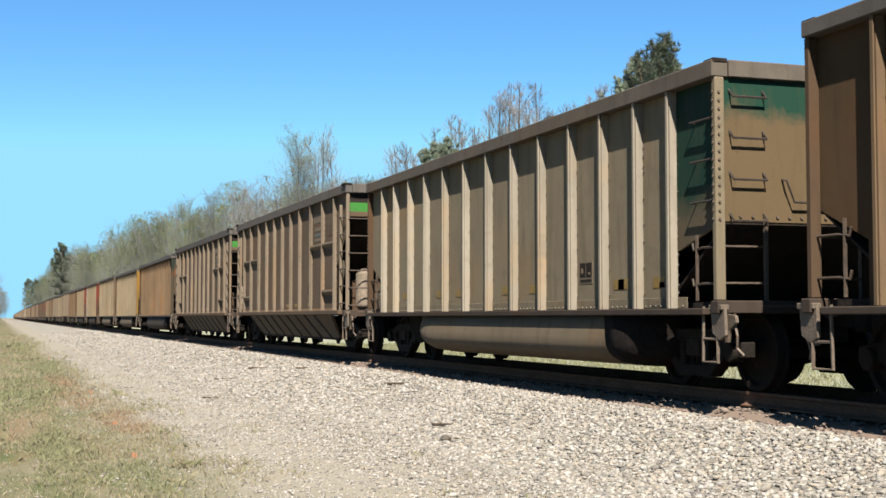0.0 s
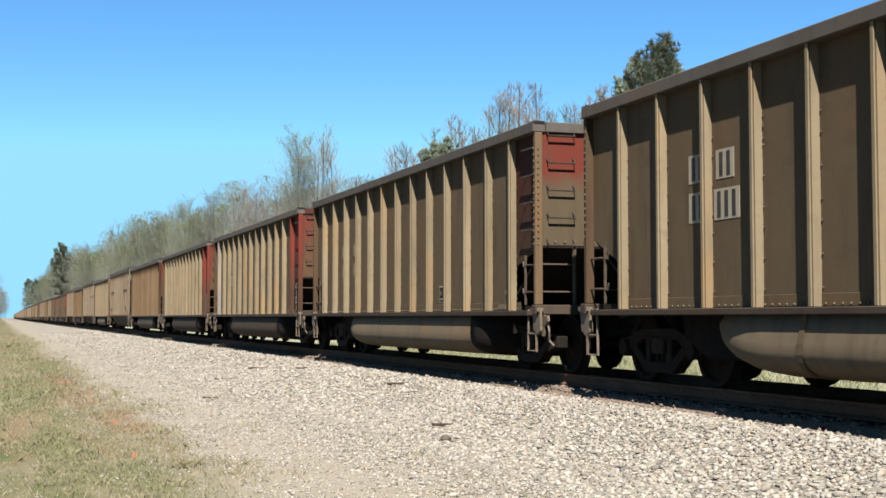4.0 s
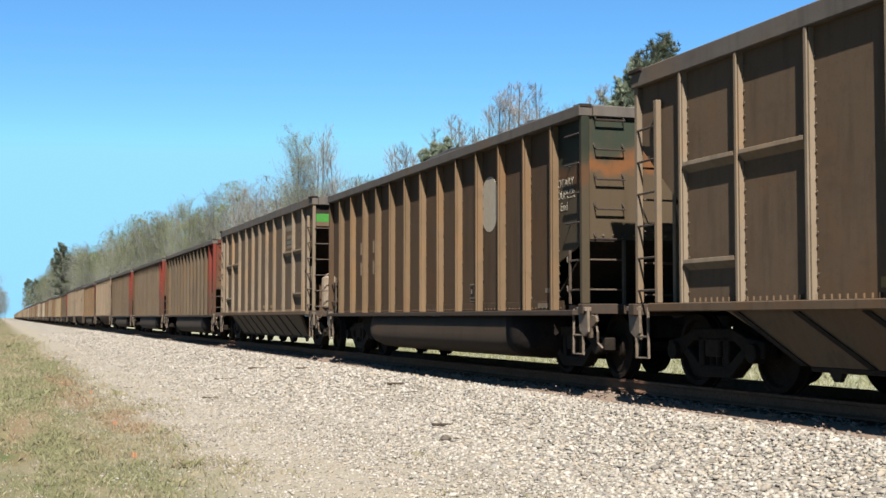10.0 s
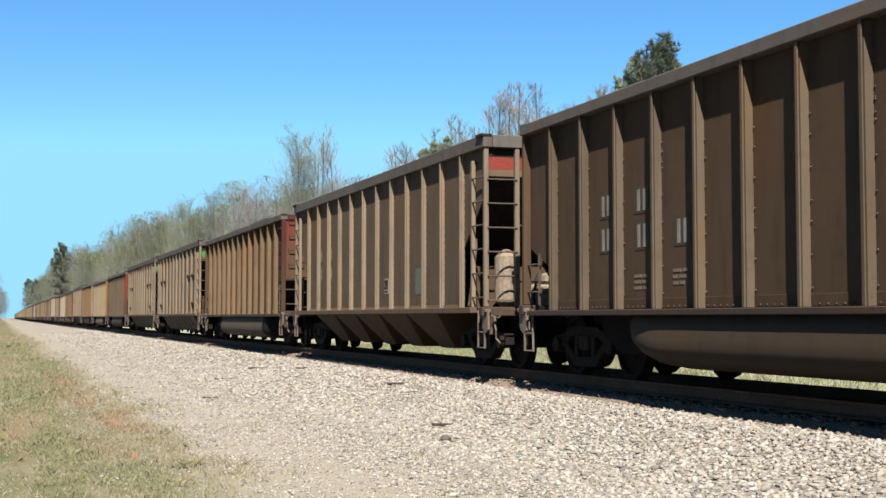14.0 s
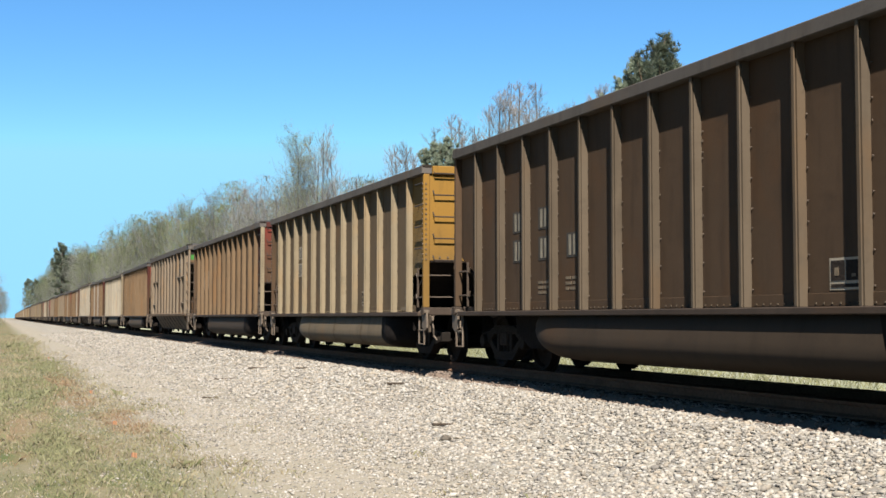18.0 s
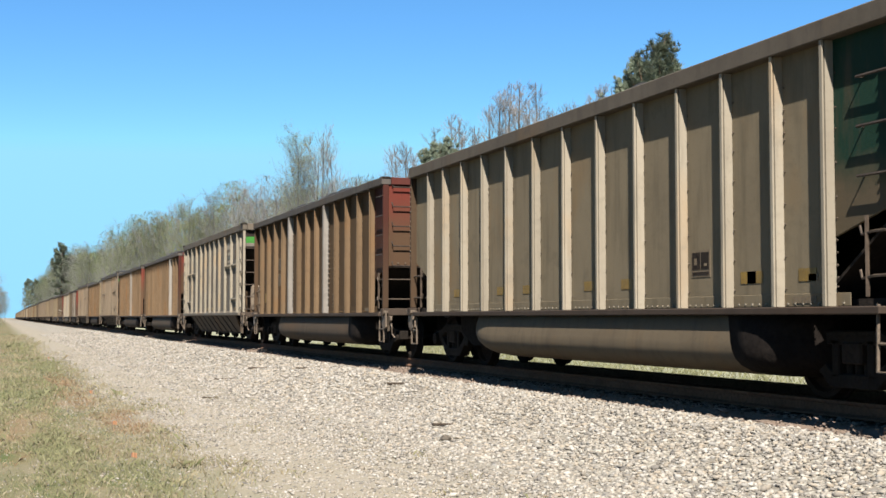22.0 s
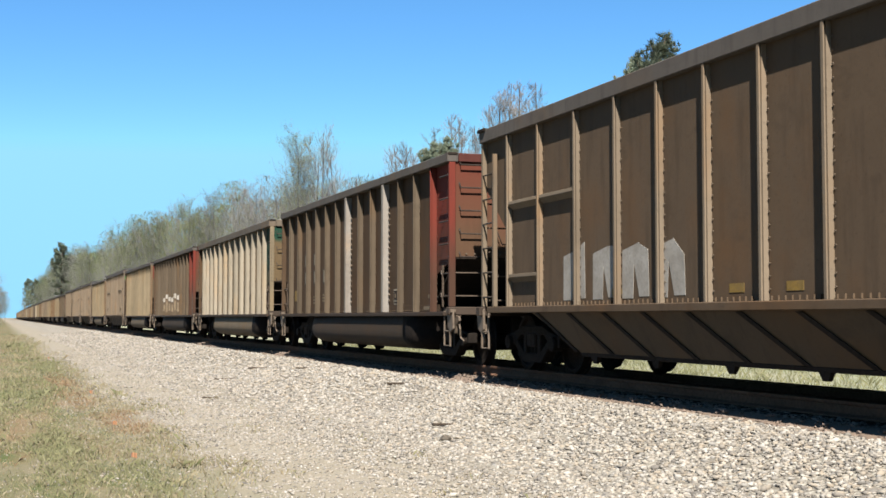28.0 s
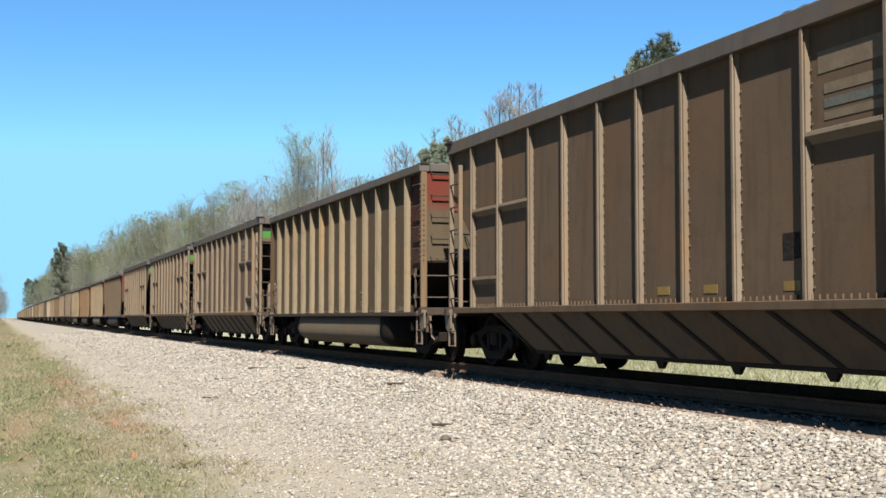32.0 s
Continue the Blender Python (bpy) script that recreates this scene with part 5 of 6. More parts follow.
def bare_tree(name, label, h, seed, leaf, leaves, spread=0.26, limbs=26, low=0.22, leaf_size=0.07):
    """Tapered trunk and limbs; crown of fine twigs and small spring leaves."""
    r = random.Random(seed)
    t = tagged(new(name), label, "tree")
    trunk, twigs, buds = Build(), Build(), Build()
    pts = [Vector((0, 0, -0.3))]
    lean = Vector((r.uniform(-0.05, 0.05), r.uniform(-0.05, 0.05), 0))
    for k in range(1, 9):
        pts.append(pts[-1] + Vector((r.uniform(-0.12, 0.12), r.uniform(-0.12, 0.12), h / 8)) + lean)
    trunk.tube(pts, h * 0.0075, 7, 0.02)

    def along(u):
        k = min(7, int(u * 8))
        return pts[k].lerp(pts[k + 1], u * 8 - k)

    def leaf_at(p):
        s = leaf_size * r.uniform(0.6, 1.5)
        a = Vector((r.gauss(0, 1), r.gauss(0, 1), r.gauss(0, 1))).normalized() * s
        c = a.orthogonal().normalized() * s * 0.7
        i = len(buds.v)
        buds.v.extend([tuple(p - a), tuple(p + c), tuple(p + a), tuple(p - c)])
        buds.f.append((i, i + 1, i + 2, i + 3))

    for k in range(limbs):
        u = low + (0.97 - low) * (k + r.random()) / limbs
        p0 = along(u)
        az = r.uniform(0, 6.283)
        length = h * spread * (0.34 + 0.78 * (1 - u)) * r.uniform(0.55, 1.15)
        up = r.uniform(0.75, 1.6)
        d = Vector((math.cos(az), math.sin(az), up)).normalized()
        q = [p0]
        for j in range(4):
            d = (d + Vector((r.uniform(-0.15, 0.15), r.uniform(-0.15, 0.15), 0.12))).normalized()
            q.append(q[-1] + d * length / 4)
        trunk.tube(q, h * 0.0018 * (1.2 - u), 5, 0.007)
        for j in range(9):
            v = r.uniform(0.25, 1.0)
            i = min(3, int(v * 4))
            s0 = q[i].lerp(q[i + 1], v * 4 - i)
            e = (d + Vector((r.gauss(0, 0.55), r.gauss(0, 0.55), r.uniform(0.1, 0.7)))).normalized()
            tl = length * r.uniform(0.3, 0.65)
            s1 = s0 + e * tl
            twigs.tube([s0, s1], 0.008, 3, 0.004)
            for g in range(4):
                b0 = s0.lerp(s1, r.uniform(0.3, 1.0))
                b1 = b0 + (e + Vector((r.gauss(0, 0.4), r.gauss(0, 0.4), r.uniform(0.1, 0.9)))).normalized() * tl * r.uniform(0.3, 0.6)
                twigs.tube([b0, b1], 0.006, 3, 0.0035)
                for w in range(leaves):
                    leaf_at(b0.lerp(b1, r.random()) + Vector((r.gauss(0, 0.2), r.gauss(0, 0.2), r.gauss(0, 0.2))))
    part("trunk", trunk, M_BARK, t, "slender grey trunk and limbs")
    n_v, n_f = len(twigs.v), len(twigs.f)
    me = bpy.data.meshes.new("crown")
    me.from_pydata(twigs.v + buds.v, [], twigs.f + [tuple(i + n_v for i in f) for f in buds.f])
    me.materials.append(M_TWIG)
    me.materials.append(leaf)
    me.polygons.foreach_set("material_index", [0] * n_f + [1] * len(buds.f))
    crown = new("crown", me)
    crown.parent = t
    tagged(crown, "fine twigs with small spring leaves")
    return t


def pine_tree(name, label, h, seed):
    r = random.Random(seed)
    t = tagged(new(name), label, "tree")
    trunk, needles = Build(), Build()
    pts = [Vector((0, 0, -0.3))] + [Vector((r.uniform(-0.1, 0.1), r.uniform(-0.1, 0.1), h * 0.97 * k / 6)) for k in range(1, 7)]
    trunk.tube(pts, h * 0.012, 8, 0.03)
    for k in range(58):
        u = 0.36 + 0.63 * (k + r.random()) / 58
        p0 = Vector((0, 0, h * u))
        az = r.uniform(0, 6.283)
        length = min(0.50 * h * (1 - u) + 0.5, 0.125 * h) * r.uniform(0.55, 1.15)
        d = Vector((math.cos(az), math.sin(az), r.uniform(0.2, 0.6))).normalized()
        p1 = p0 + d * length * 0.7
        p2 = p1 + (d * 0.35 + Vector((0, 0, 1.0))).normalized() * (length * 0.3 + 0.75)
        trunk.tube([p0, p1, p2], 0.05, 5, 0.015)
        for c in range(26):
            v = r.uniform(0.35, 1.0)
            p = p0.lerp(p1, v / 0.7) if v < 0.7 else p1.lerp(p2, (v - 0.7) / 0.3)
            p = p + Vector((r.gauss(0, 0.13), r.gauss(0, 0.13), r.gauss(0.05, 0.1)))
            for j in range(18):
                e = Vector((r.gauss(0, 0.6), r.gauss(0, 0.6), r.gauss(1.0, 0.6))).normalized()
                s = e.orthogonal().normalized() * 0.028
                L = r.uniform(0.2, 0.42)
                i = len(needles.v)
                needles.v.extend([tuple(p - s), tuple(p + s), tuple(p + e * L + s * 0.4), tuple(p + e * L - s * 0.4)])
                needles.f.append((i, i + 1, i + 2, i + 3))
    part("trunk", trunk, M_PINE_BARK, t, "brown scaly trunk")
    me = bpy.data.meshes.new("crown")
    me.from_pydata(needles.v, [], needles.f)
    me.materials.append(M_NEEDLE)
    o = new("crown", me)
    o.parent = t
    tagged(o, "dark green needle clumps")
    return t


CANOPY = ((92, 115, 125, 140, 160, 200, 240, 265, 290, 310, 360, 450, 600, 760), (11.8, 13.6, 15.2, 17.6, 19.0, 19.6, 20.4, 21.0, 18.6, 18.2, 21.5, 21.5, 18.0, 17.0))


def build_trees():
    kinds = {
        "bare": [bare_tree("bare_tree", "tall bare grey tree with swelling buds", 16, s, M_BUD_TAN, 1, 0.22, 26, 0.25, 0.02) for s in (1, 2)],
        "slim": [bare_tree("bare_tree", "slender bare grey tree with upright twigs", 16, s, M_BUD_TAN, 0, 0.17, 44, 0.3, 0.018) for s in (12, 13)],
        "airy": [bare_tree("leafing_tree", "tall open-crowned tree with tiny green leaves", 16, s, M_BUD_GREEN, 8, 0.34, 46, 0.3, 0.03) for s in (14, 15)],
        "tan": [bare_tree("budding_tree", "grey-tan tree with first buds", 16, s, M_BUD_TAN, 3, 0.36, 46, 0.15, 0.032) for s in (3, 4)],
        "green": [bare_tree("leafing_tree", "slender tree with pale green new leaves", 16, s, M_BUD_GREEN, 4, 0.31, 44, 0.15, 0.033) for s in (5, 6)],
        "olive": [bare_tree("leafing_tree", "bushy tree with olive new leaves", 16, s, M_BUD_OLIVE, 8, 0.40, 46, 0.10, 0.042) for s in (7,)],
        "pine": [pine_tree("pine_tree", "dark green pine with clumped needles", 18, s) for s in (8, 9)],
    }
    tall = {proto.name: max(sorted(v.co.z for v in o.data.vertices)[-40] for o in proto.children) for protos in kinds.values() for proto in protos}
    used = set()
    r = random.Random(11)

    def plant(kind, x, y, h, wide=1.0):
        proto = r.choice(kinds[kind])
        k = h / tall[proto.name]
        m = Matrix.Translation((x, y, ground_z(x, y) - 0.02)) @ Matrix.Rotation(r.uniform(0, 6.28), 4, "Z") @ Matrix.Diagonal((k * wide * r.uniform(0.9, 1.1), k * wide * r.uniform(0.9, 1.1), k, 1))
        if proto.name not in used:
            used.add(proto.name)
            proto.matrix_basis = m
            return proto
        return copy_thing(proto, m @ Matrix.Diagonal((*(1 / v for v in proto.scale), 1)))

    # trees that stand out against the sky
    landmarks = [("pine", -82, 35.2, 21.9), ("pine", -82.6, 34.0, 20.3), ("pine", -83.5, 33.1, 18.8), ("pine", -82, 36.2, 20.2), ("pine", -75, 15.7, 12.3), ("pine", -76, 17.0, 12.8),
                 ("airy", -114.1, 16.4, 19.1), ("airy", -116.4, 17.6, 18.4), ("bare", -113, 18.0, 18.8), ("bare", -113, 19.4, 17.2), ("tan", -139.1, 16.9, 16.6), ("tan", -150, 17.5, 17.4),
                 ("tan", -160.6, 15.7, 18.2), ("olive", -181.6, 16.2, 18.6), ("tan", -190, 15.6, 18.6), ("olive", -214.8, 14.0, 18.8), ("green", -222, 13.5, 18.6),
                 ("olive", -257, 12.6, 20.4), ("green", -300, 7.9, 17.0), ("pine", -350, 5.8, 21.0), ("olive", -395, 5.0, 16.0), ("olive", -380, 5.2, 17.5), ("olive", -430, 3.6, 15.0), ("pine", -470, 2.2, 14.5), ("olive", -450, 2.6, 15.5), ("pine", -520, 0.6, 16.0), ("olive", -500, 0.2, 12.5), ("tan", -540, -0.6, 11.0), ("olive", -360, 6.2, 18.5)]
    # slim bare tops over the train's roofline
    slim = [(-105.9, 19.5, 13.5), (-104.8, 20.2, 13.1), (-90.3, 17.9, 13.7), (-86.5, 17.1, 13.6), (-85.1, 17.1, 13.6), (-90.4, 19.3, 14.0), (-98.7, 22.5, 14.7), (-96.8, 22.4, 14.1), (-96.2, 23.3, 16.5), (-87.6, 21.5, 16.2), (-92.6, 23.5, 16.7),
            (-88.4, 22.4, 15.1), (-86.8, 22.7, 14.6), (-85.7, 22.7, 15.0), (-87.4, 24.3, 17.0), (-98.8, 29.0, 19.6), (-97.3, 28.9, 20.0), (-96.9, 29.2, 20.4), (-96.8, 29.6, 19.9), (-87.1, 26.2, 18.5), (-89.0, 27.3, 18.0), (-94.0, 30.0, 18.3),
            (-95.7, 31.1, 19.1), (-97.7, 32.5, 20.7), (-98.1, 33.2, 18.9), (-85.4, 28.4, 16.3), (-93.7, 33.3, 18.4), (-94.7, 34.7, 18.9), (-92.1, 34.0, 18.8), (-86.8, 32.1, 17.3), (-91.6, 34.8, 19.4), (-85.4, 32.4, 18.6), (-99.0, 39.8, 21.3)]
    for kind, x, y, h in landmarks + [("slim", *q) for q in slim]:
        plant(kind, x, y + track_y(x), h, 1.35 if kind == "pine" and x < -300 else 1.0)
    # the wood's edge behind the line, drawing nearer to the track as it runs off
    front = ((-85, 24.0), (-125, 18.5), (-200, 14.0), (-270, 10.0), (-310, 7.5), (-360, 5.8), (-800, 5.6))
    for k in range(90):
        u = (k + r.random()) / 90
        x = -96 - 620 * u ** 1.55
        for (xa, ya), (xb, yb) in zip(front, front[1:]):
            if xb <= x <= xa:
                y0 = ya + (yb - ya) * (x - xa) / (xb - xa)
        y = y0 + r.uniform(0.5, 1.0 + 16 * r.random()) + track_y(x)
        kind = r.choice(["bare", "tan", "tan", "green", "tan"] if x > -165 else ["green", "olive", "olive", "green", "tan", "olive"])
        h = r.uniform(0.86, 1.0) * float(np.interp(-x, CANOPY[0], CANOPY[1]))
        plant(kind, x, y, h)
    for k in range(22):
        x = -36 - 62 * (k + r.random()) / 22
        plant(r.choice(["bare", "bare", "tan"]), x, 28 + r.uniform(0, 12), (10.0 + (-36 - x) * 0.04) * r.uniform(0.8, 1.0))
    # a few on the road's side, far down the line
    for x, y, h, kind in ((-300, -10.8, 14.0, "tan"), (-318, -9.6, 10.5, "tan"), (-345, -9.0, 9.5, "tan"), (-380, -8.4, 9.5, "olive"), (-276, -13.6, 21.0, "tan"), (-282, -12.4, 17.5, "tan"), (-290, -12.0, 13.0, "tan"), (-330, -10.4, 9.0, "olive"), (-420, -7.6, 10.0, "tan"), (-306, -10.2, 7.5, "tan"), (-296, -11.6, 6.0, "olive")):
        plant(kind, x, y, h)


build_trees()


def far_woods():
    """The massed fine crowns of the wood behind its edge, stem by stem and twig by twig."""
    rng = np.random.default_rng(21)
    crowns, per = 560, 1000
    u = (np.arange(crowns) + rng.random(crowns)) / crowns
    CX = -92 - 660 * u ** 1.5
    front = np.interp(-CX, [85, 125, 200, 270, 310, 360, 760], [26.0, 20.5, 15.5, 12.0, 9.3, 7.6, 7.6]) + np.array([track_y(x) for x in CX])
    CY = front + rng.random(crowns) ** 1.2 * 22
    top = np.interp(-CX, CANOPY[0], CANOPY[1]) * rng.uniform(0.84, 1.02, crowns) - 0.5
    R = rng.uniform(2.5, 4.4, crowns)
    leafy = np.interp(-CX, [150, 190, 230, 760], [0.25, 0.65, 0.92, 0.92])
    tone = np.where(rng.random(crowns) < leafy, rng.integers(1, 3, crowns), 0)
    n = crowns * per
    c = np.repeat(np.arange(crowns), per)
    v = rng.random(n) ** 0.6
    girth = R[c] * np.sqrt(np.clip(1 - np.abs(2.0 * v - 0.85) ** 2.4 / 1.55, 0.02, 1)) * np.sqrt(rng.random(n)) * rng.uniform(0.8, 1.15, n)
    az = rng.uniform(0, 6.283, n)
    low = 0.9
    p = np.stack([CX[c] + girth * np.cos(az), CY[c] + girth * np.sin(az), low + (top[c] - low) * v - 0.6], 1)
    d = np.stack([np.cos(az) * 0.5 + rng.normal(0, 0.35, n), np.sin(az) * 0.5 + rng.normal(0, 0.35, n), rng.uniform(0.4, 1.2, n)], 1)
    d /= np.linalg.norm(d, axis=1)[:, None]
    W = rng.uniform(0.012, 0.026, n) * (1 - CX[c] / 200)
    a = rng.uniform(0, 6.283, n)
    s = np.stack([np.cos(a) * W, np.sin(a) * W, np.zeros(n)], 1)
    e = p + d * rng.uniform(0.15, 0.5, n)[:, None]
    verts = np.stack([p - s, p + s, e + s * 0.4, e - s * 0.4], 1).reshape(-1, 3)
    tris = (np.array([(0, 1, 2), (0, 2, 3)])[None] + (np.arange(n) * 4)[:, None, None]).reshape(-1, 3)
    me = mesh_from_arrays("far_woods", verts, tris)
    me.materials.append(island_stuff("grey_brush", [(0.46, 0.44, 0.36), (0.52, 0.50, 0.42), (0.42, 0.41, 0.32), (0.48, 0.46, 0.38)], 0.9, 2.0, 0.1, 0.4, k=0.322))
    me.materials.append(island_stuff("green_brush", [(0.40, 0.46, 0.18), (0.46, 0.50, 0.23), (0.36, 0.42, 0.17), (0.44, 0.46, 0.25)], 0.9, 2.0, 0.1, 0.4, k=0.296))
    me.materials.append(island_stuff("olive_brush", [(0.38, 0.43, 0.16), (0.43, 0.46, 0.21), (0.34, 0.39, 0.14), (0.40, 0.42, 0.20)], 0.9, 2.0, 0.1, 0.4, k=0.278))
    me.polygons.foreach_set("material_index", np.repeat(tone[c], 2).astype(np.int32))
    tagged(new("far_woods", me), "grey-tan and pale green wood in early spring leaf", "woods", kind="stuff")


far_woods()


# ---------------------------------------------------------------- grass, litter and markers
M_BLADE = island_stuff("grass_blade", [(0.58, 0.47, 0.28), (0.62, 0.53, 0.35), (0.50, 0.46, 0.24), (0.55, 0.42, 0.25), (0.40, 0.38, 0.18), (0.64, 0.54, 0.36), (0.36, 0.27, 0.15)], 0.8, 6.0, 0.2, 0.35, k=0.399)
M_BLADE_GREEN = island_stuff("green_blade", [(0.37, 0.365, 0.17), (0.45, 0.43, 0.22), (0.33, 0.335, 0.15), (0.52, 0.475, 0.27)], 0.8, 6.0, 0.2, 0.35, k=0.399)


# patches of the verge: x, y, half length, half width
GREEN_PATCHES = ((-27, -8.6, 6.0, 0.75), (-15, -8.4, 3.6, 0.40), (-42, -7.7, 9.0, 0.5), (-19, -9.3, 3.0, 0.5), (-65, -8.2, 14.0, 0.8), (-12.5, -7.75, 1.6, 0.25))
RUST_PATCHES = ((-24, -7.8, 3.0, 0.35), (-18.8, -7.38, 2.2, 0.35), (-31, -7.7, 5.0, 0.35), (-14.2, -9.1, 1.2, 0.3))
BARE_PATCHES = ((-13.6, -8.95, 1.3, 0.32), (-22.5, -8.0, 1.8, 0.16), (-18.6, -8.75, 1.4, 0.2))


M_BLADE_RUST = island_stuff("rusty_blade", [(0.52, 0.33, 0.18), (0.46, 0.27, 0.14), (0.58, 0.42, 0.25), (0.40, 0.27, 0.15)], 0.8, 6.0, 0.2, 0.35, k=0.399)


def in_patch(spots, x, y):
    """How deep inside the nearest patch: 1 at its heart, 0 at its ragged edge."""
    ragged = 0.45 * noise.noise((x * 0.8, y * 2.4, 4.0))
    return max(1 - ((x - px) / a) ** 2 - ((y - py) / b) ** 2 + ragged for px, py, a, b in spots)


def strew_grass():
    rng = np.random.default_rng(9)
    vs, kinds = [], []

    def blades(x0, x1, y0, y1, n, h0, h1, keep):
        X, Y = rng.uniform(x0, x1, n), rng.uniform(y0, y1, n)
        for x, y in zip(X, Y):
            edge = -6.75 + 0.9 * noise.noise((x * 0.35, y * 0.3, 5.0)) - 0.35 * rng.random()
            patch = noise.noise((x * 0.3, y * 0.9, 2.0))
            green, rust = in_patch(GREEN_PATCHES, x, y), in_patch(RUST_PATCHES, x, y)
            if keep and (y > edge or (in_patch(BARE_PATCHES, x, y) > 0 and rng.random() < 0.85) or (max(green, rust) < 0 and patch < 0.1 and rng.random() < 0.5)):
                continue
            lush = green + 1.5 * rng.random() - 0.75 > 0.25 or (rust < 0 and rng.random() < 0.12)
            z = ground_z(x, y)
            tuft = max(0.0, noise.noise((x * 2.3, y * 5.0, 8.0)))
            h = rng.uniform(h0, h1) * (0.6 + 1.3 * tuft) * (1.2 if lush else 1.0)
            a = rng.uniform(0, 6.28)
            w = rng.uniform(0.0011, 0.0024) * (1 + abs(x) / 40)
            dx, dy = math.cos(a) * w, math.sin(a) * w
            lx, ly = rng.normal(0, 0.45, 2) * h
            vs.append(((x - dx, y - dy, z - 0.01), (x + dx, y + dy, z - 0.01), (x + lx * 0.45 + dx * 0.7, y + ly * 0.45 + dy * 0.7, z + h * 0.65),
                       (x + lx, y + ly, z + h * rng.uniform(0.75, 1.0))))
            kinds.append(1 if lush else 2 if rust + 1.6 * rng.random() - 0.8 > 0.35 else 0)

    blades(-22, -9, -13, -6.2, 95000, 0.02, 0.075, True)
    blades(-45, -22, -15, -6.0, 60000, 0.03, 0.11, True)
    blades(-110, -45, -16, -6.0, 20000, 0.06, 0.22, True)
    blades(-9, 6, -14, -6.4, 6000, 0.015, 0.06, True)
    for k in range(26):
        x, y = rng.uniform(-24, -9), rng.uniform(-6.8, -4.6)
        blades(x - 0.18, x + 0.18, y - 0.10, y + 0.10, 18, 0.03, 0.09, False)
    verts = np.array(vs).reshape(-1, 3)
    n = len(vs)
    tris = (np.array([(0, 1, 2), (0, 2, 3)])[None] + (np.arange(n) * 4)[:, None, None]).reshape(-1, 3)
    me = mesh_from_arrays("dry_grass", verts, tris)
    me.materials.append(M_BLADE)
    me.materials.append(M_BLADE_GREEN)
    me.materials.append(M_BLADE_RUST)
    me.polygons.foreach_set("material_index", np.repeat(np.array(kinds), 2).astype(np.int32))
    tagged(new("dry_grass", me), "sparse dry and green grass blades on the verge", "grass", kind="stuff")
    # the field beyond the track
    vs.clear()
    for k in range(26000):
        x, y = rng.uniform(-70, 2), rng.uniform(4.2, 16)
        z, h, a = ground_z(x, y), rng.uniform(0.08, 0.25), rng.uniform(0, 6.28)
        dx, dy = math.cos(a) * 0.006, math.sin(a) * 0.006
        lx, ly = rng.normal(0, 0.4, 2) * h
        vs.append(((x - dx, y - dy, z - 0.01), (x + dx, y + dy, z - 0.01), (x + lx * 0.4 + dx * 0.7, y + ly * 0.4 + dy * 0.7, z + h * 0.6), (x + lx, y + ly, z + h)))
    verts = np.array(vs).reshape(-1, 3)
    tris = (np.array([(0, 1, 2), (0, 2, 3)])[None] + (np.arange(len(vs)) * 4)[:, None, None]).reshape(-1, 3)
    me = mesh_from_arrays("field_grass", verts, tris)
    me.materials.append(M_BLADE_GREEN)
    tagged(new("field_grass", me), "short green and straw grass beyond the track", "grass", kind="stuff")


strew_grass()
M_ORANGE = rough_stuff("orange_flag", (0.55, 0.27, 0.14), (0.50, 0.25, 0.13), 8.0, 0.6, 0.1)
M_WIRE = rough_stuff("flag_wire", (0.2, 0.2, 0.19), (0.28, 0.27, 0.25), 8.0, 0.5, 0.1)
M_STICK = rough_stuff("old_wood", (0.03, 0.021, 0.014), (0.05, 0.037, 0.026), 6.0, 0.9, 0.6)
M_DARK_STONE = rough_stuff("dark_stone", (0.05, 0.042, 0.032), (0.08, 0.065, 0.05), 9.0, 0.9, 0.6)


def marker_flag(x, y, h, turn):
    f = tagged(new("marker_flag"), "small orange plastic marker flag on a wire", "marker flag", "marker flags in the grass")
    f.matrix_basis = pose(x, y, ground_z(x, y), 0, 0, turn)
    part("wire", Build().tube([(0, 0, -0.05), (0.01, 0, h)], 0.003, 4), M_WIRE, f)
    rings = []
    for i in range(6):
        u = i / 5
        yy = 0.02 * math.sin(u * 5)
        rings.append([(0.008 + 0.062 * u, yy, h - 0.01), (0.008 + 0.062 * u, yy + 0.002, h - 0.01), (0.008 + 0.062 * u, yy + 0.002, h - 0.055 - 0.008 * u), (0.008 + 0.062 * u, yy, h - 0.055 - 0.008 * u)])
    part("flag", Build().hull(rings), M_ORANGE, f, "orange plastic flag")


for x, y, h, turn in ((-23.9, -7.52, 0.17, 70), (-43.5, -7.57, 0.22, 60), (-17.4, -7.64, 0.14, 80), (-13.75, -7.74, 0.10, 75)):
    marker_flag(x, y, h, turn)


def stick(x, y, length, turn, thick=0.013):
    r = random.Random(int(x * 100))
    b = Build()
    n = 6
    b.tube([(length * (i / n - 0.5), r.uniform(-0.012, 0.012), thick * 0.8 + r.uniform(-0.004, 0.006)) for i in range(n + 1)], thick, 6, thick * 0.7)
    me = b.mesh("stick")
    me.materials.append(M_STICK)
    o = tagged(new("stick", me), "dark weathered piece of wood on the gravel", "stick", "litter on the ballast")
    o.matrix_basis = pose(x, y, ground_z(x, y) + 0.015, 0, 0, turn)


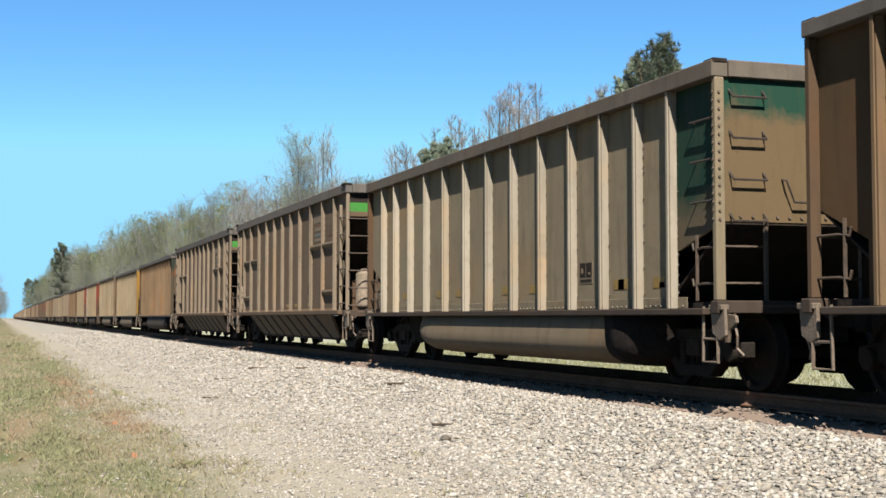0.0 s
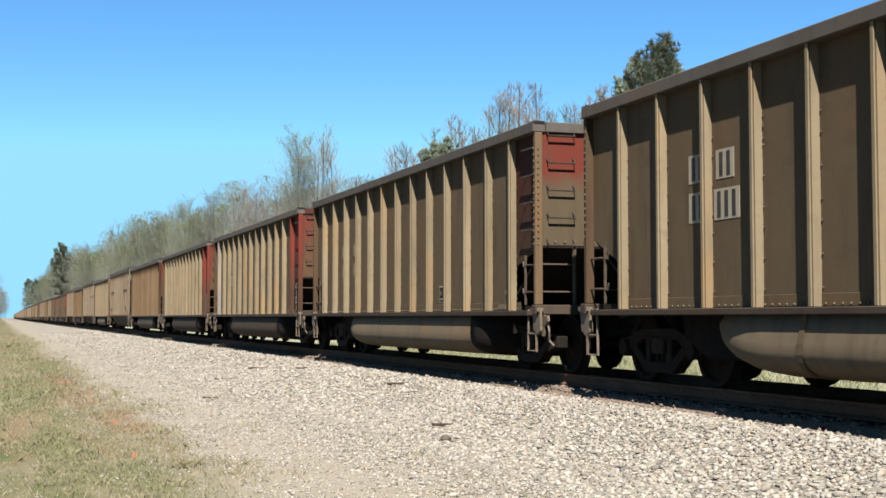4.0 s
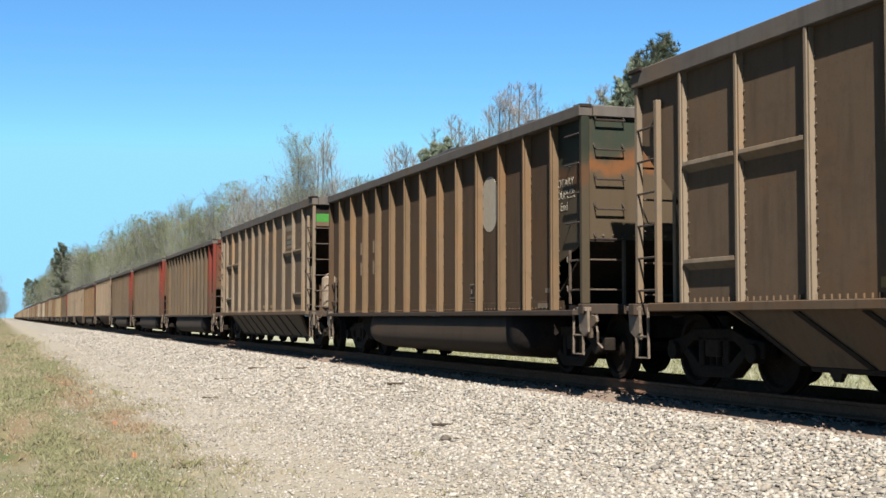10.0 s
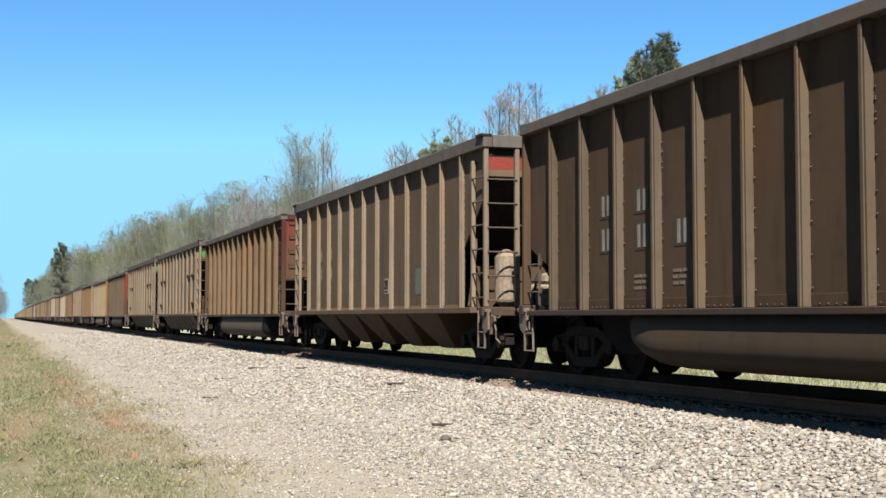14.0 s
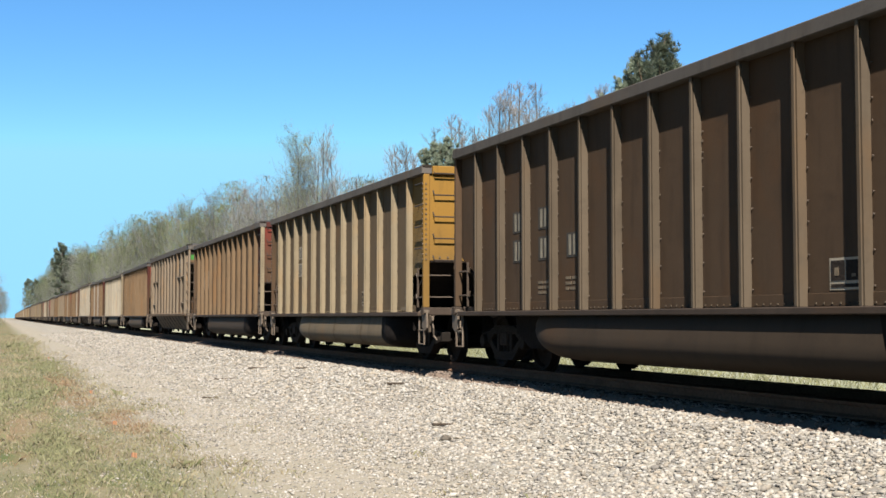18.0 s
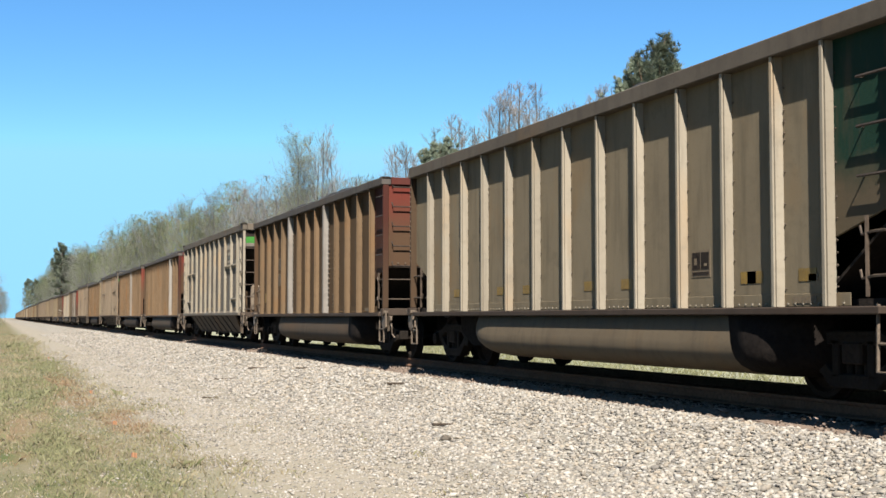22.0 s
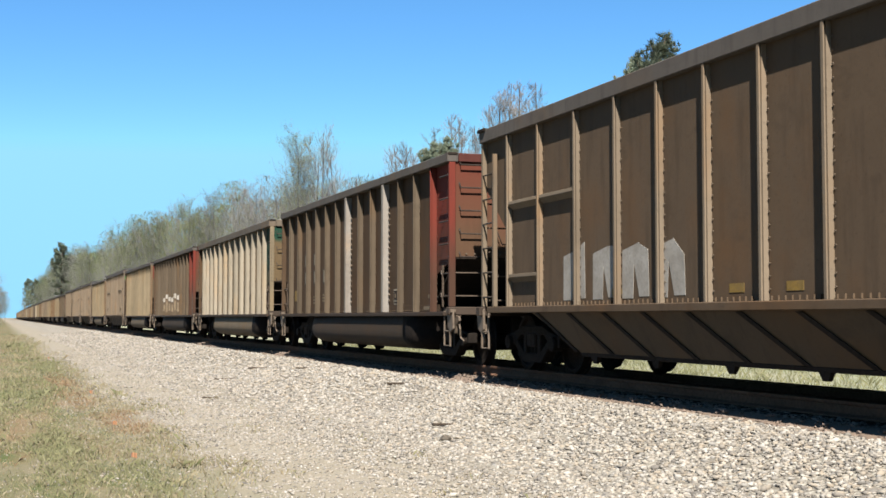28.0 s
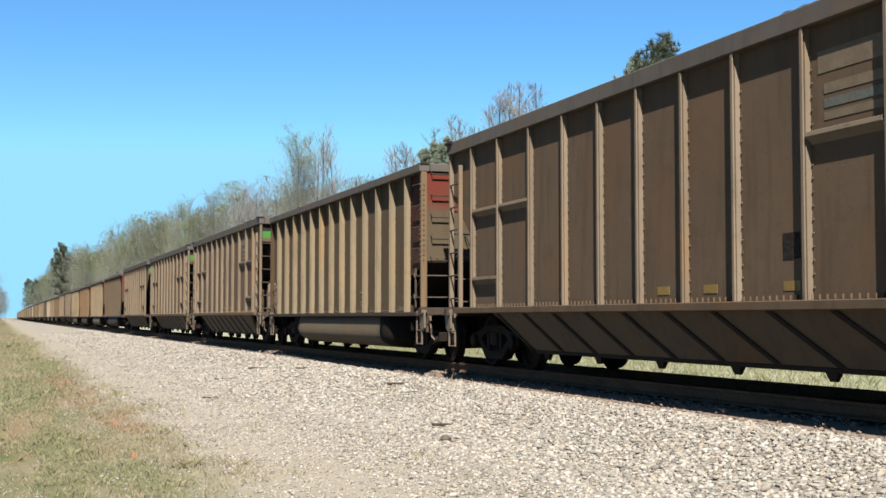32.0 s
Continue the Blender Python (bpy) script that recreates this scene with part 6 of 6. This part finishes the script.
def dark_rock(x, y, size):
    bm = bmesh.new()
    bmesh.ops.create_icosphere(bm, subdivisions=3, radius=1.0)
    for v in bm.verts:
        k = 1 + 0.22 * noise.noise(v.co * 1.6) + 0.08 * noise.noise(v.co * 5)
        v.co = Vector((v.co.x * size * 1.15 * k, v.co.y * size * k, v.co.z * size * 0.75 * k))
    me = bpy.data.meshes.new("rock")
    bm.to_mesh(me)
    bm.free()
    me.materials.append(M_DARK_STONE)
    o = tagged(new("rock", me), "round dark stone lying on pale gravel", "stone")
    o.matrix_basis = pose(x, y, ground_z(x, y) + size * 0.62)


dark_rock(-14.58, -4.03, 0.062)
for x, y, length, turn, thick in ((-15.9, -3.62, 0.26, 80, 0.022), (-21.8, -2.46, 0.34, 70, 0.022), (-32.1, -2.96, 0.5, 60, 0.022), (-30.4, -4.02, 0.55, 85, 0.018),
                                  (-23.9, -5.38, 0.3, 75, 0.015), (-29.3, -2.46, 0.3, 60, 0.02)):
    stick(x, y, length, turn, thick)


# ---------------------------------------------------------------- what moves
def motions():
    for i, car in enumerate(TRAIN):
        rows = []
        for t in range(33):
            x = rolled(t) + SLACK.get(i + FIRST, 0.17) - PITCH_M * (i + FIRST) - (0.105 if ORDER[i] in ("hopper", "clean") else 0.0)
            rows.append((t, pose(x, track_y(x), 0, 0, 0, track_turn(x))))
        walk(car, rows)
    # the wheels turn as far as the train rolls; those in the same seat of a truck share one action
    seats = {}
    wheels = [o for car in TRAIN for o in car.children_recursive if o.name.startswith("wheelset")]
    for w in wheels:
        seats.setdefault(round(w.location.x, 2), []).append(w)
    for x, group in seats.items():
        rows = []
        for k in range(961):
            t = k / FPS
            rows.append((t, pose(x, 0, 0, 0, math.degrees((rolled(t) - rolled(0)) / RADIUS) % 360.0, 0)))
        walk(group[0], rows)
        keys = group[0].animation_data
        for w in group[1:]:
            w.rotation_mode = "QUATERNION"
            w.animation_data_create()
            w.animation_data.action = keys.action
            w.animation_data.action_slot = keys.action_slot


motions()
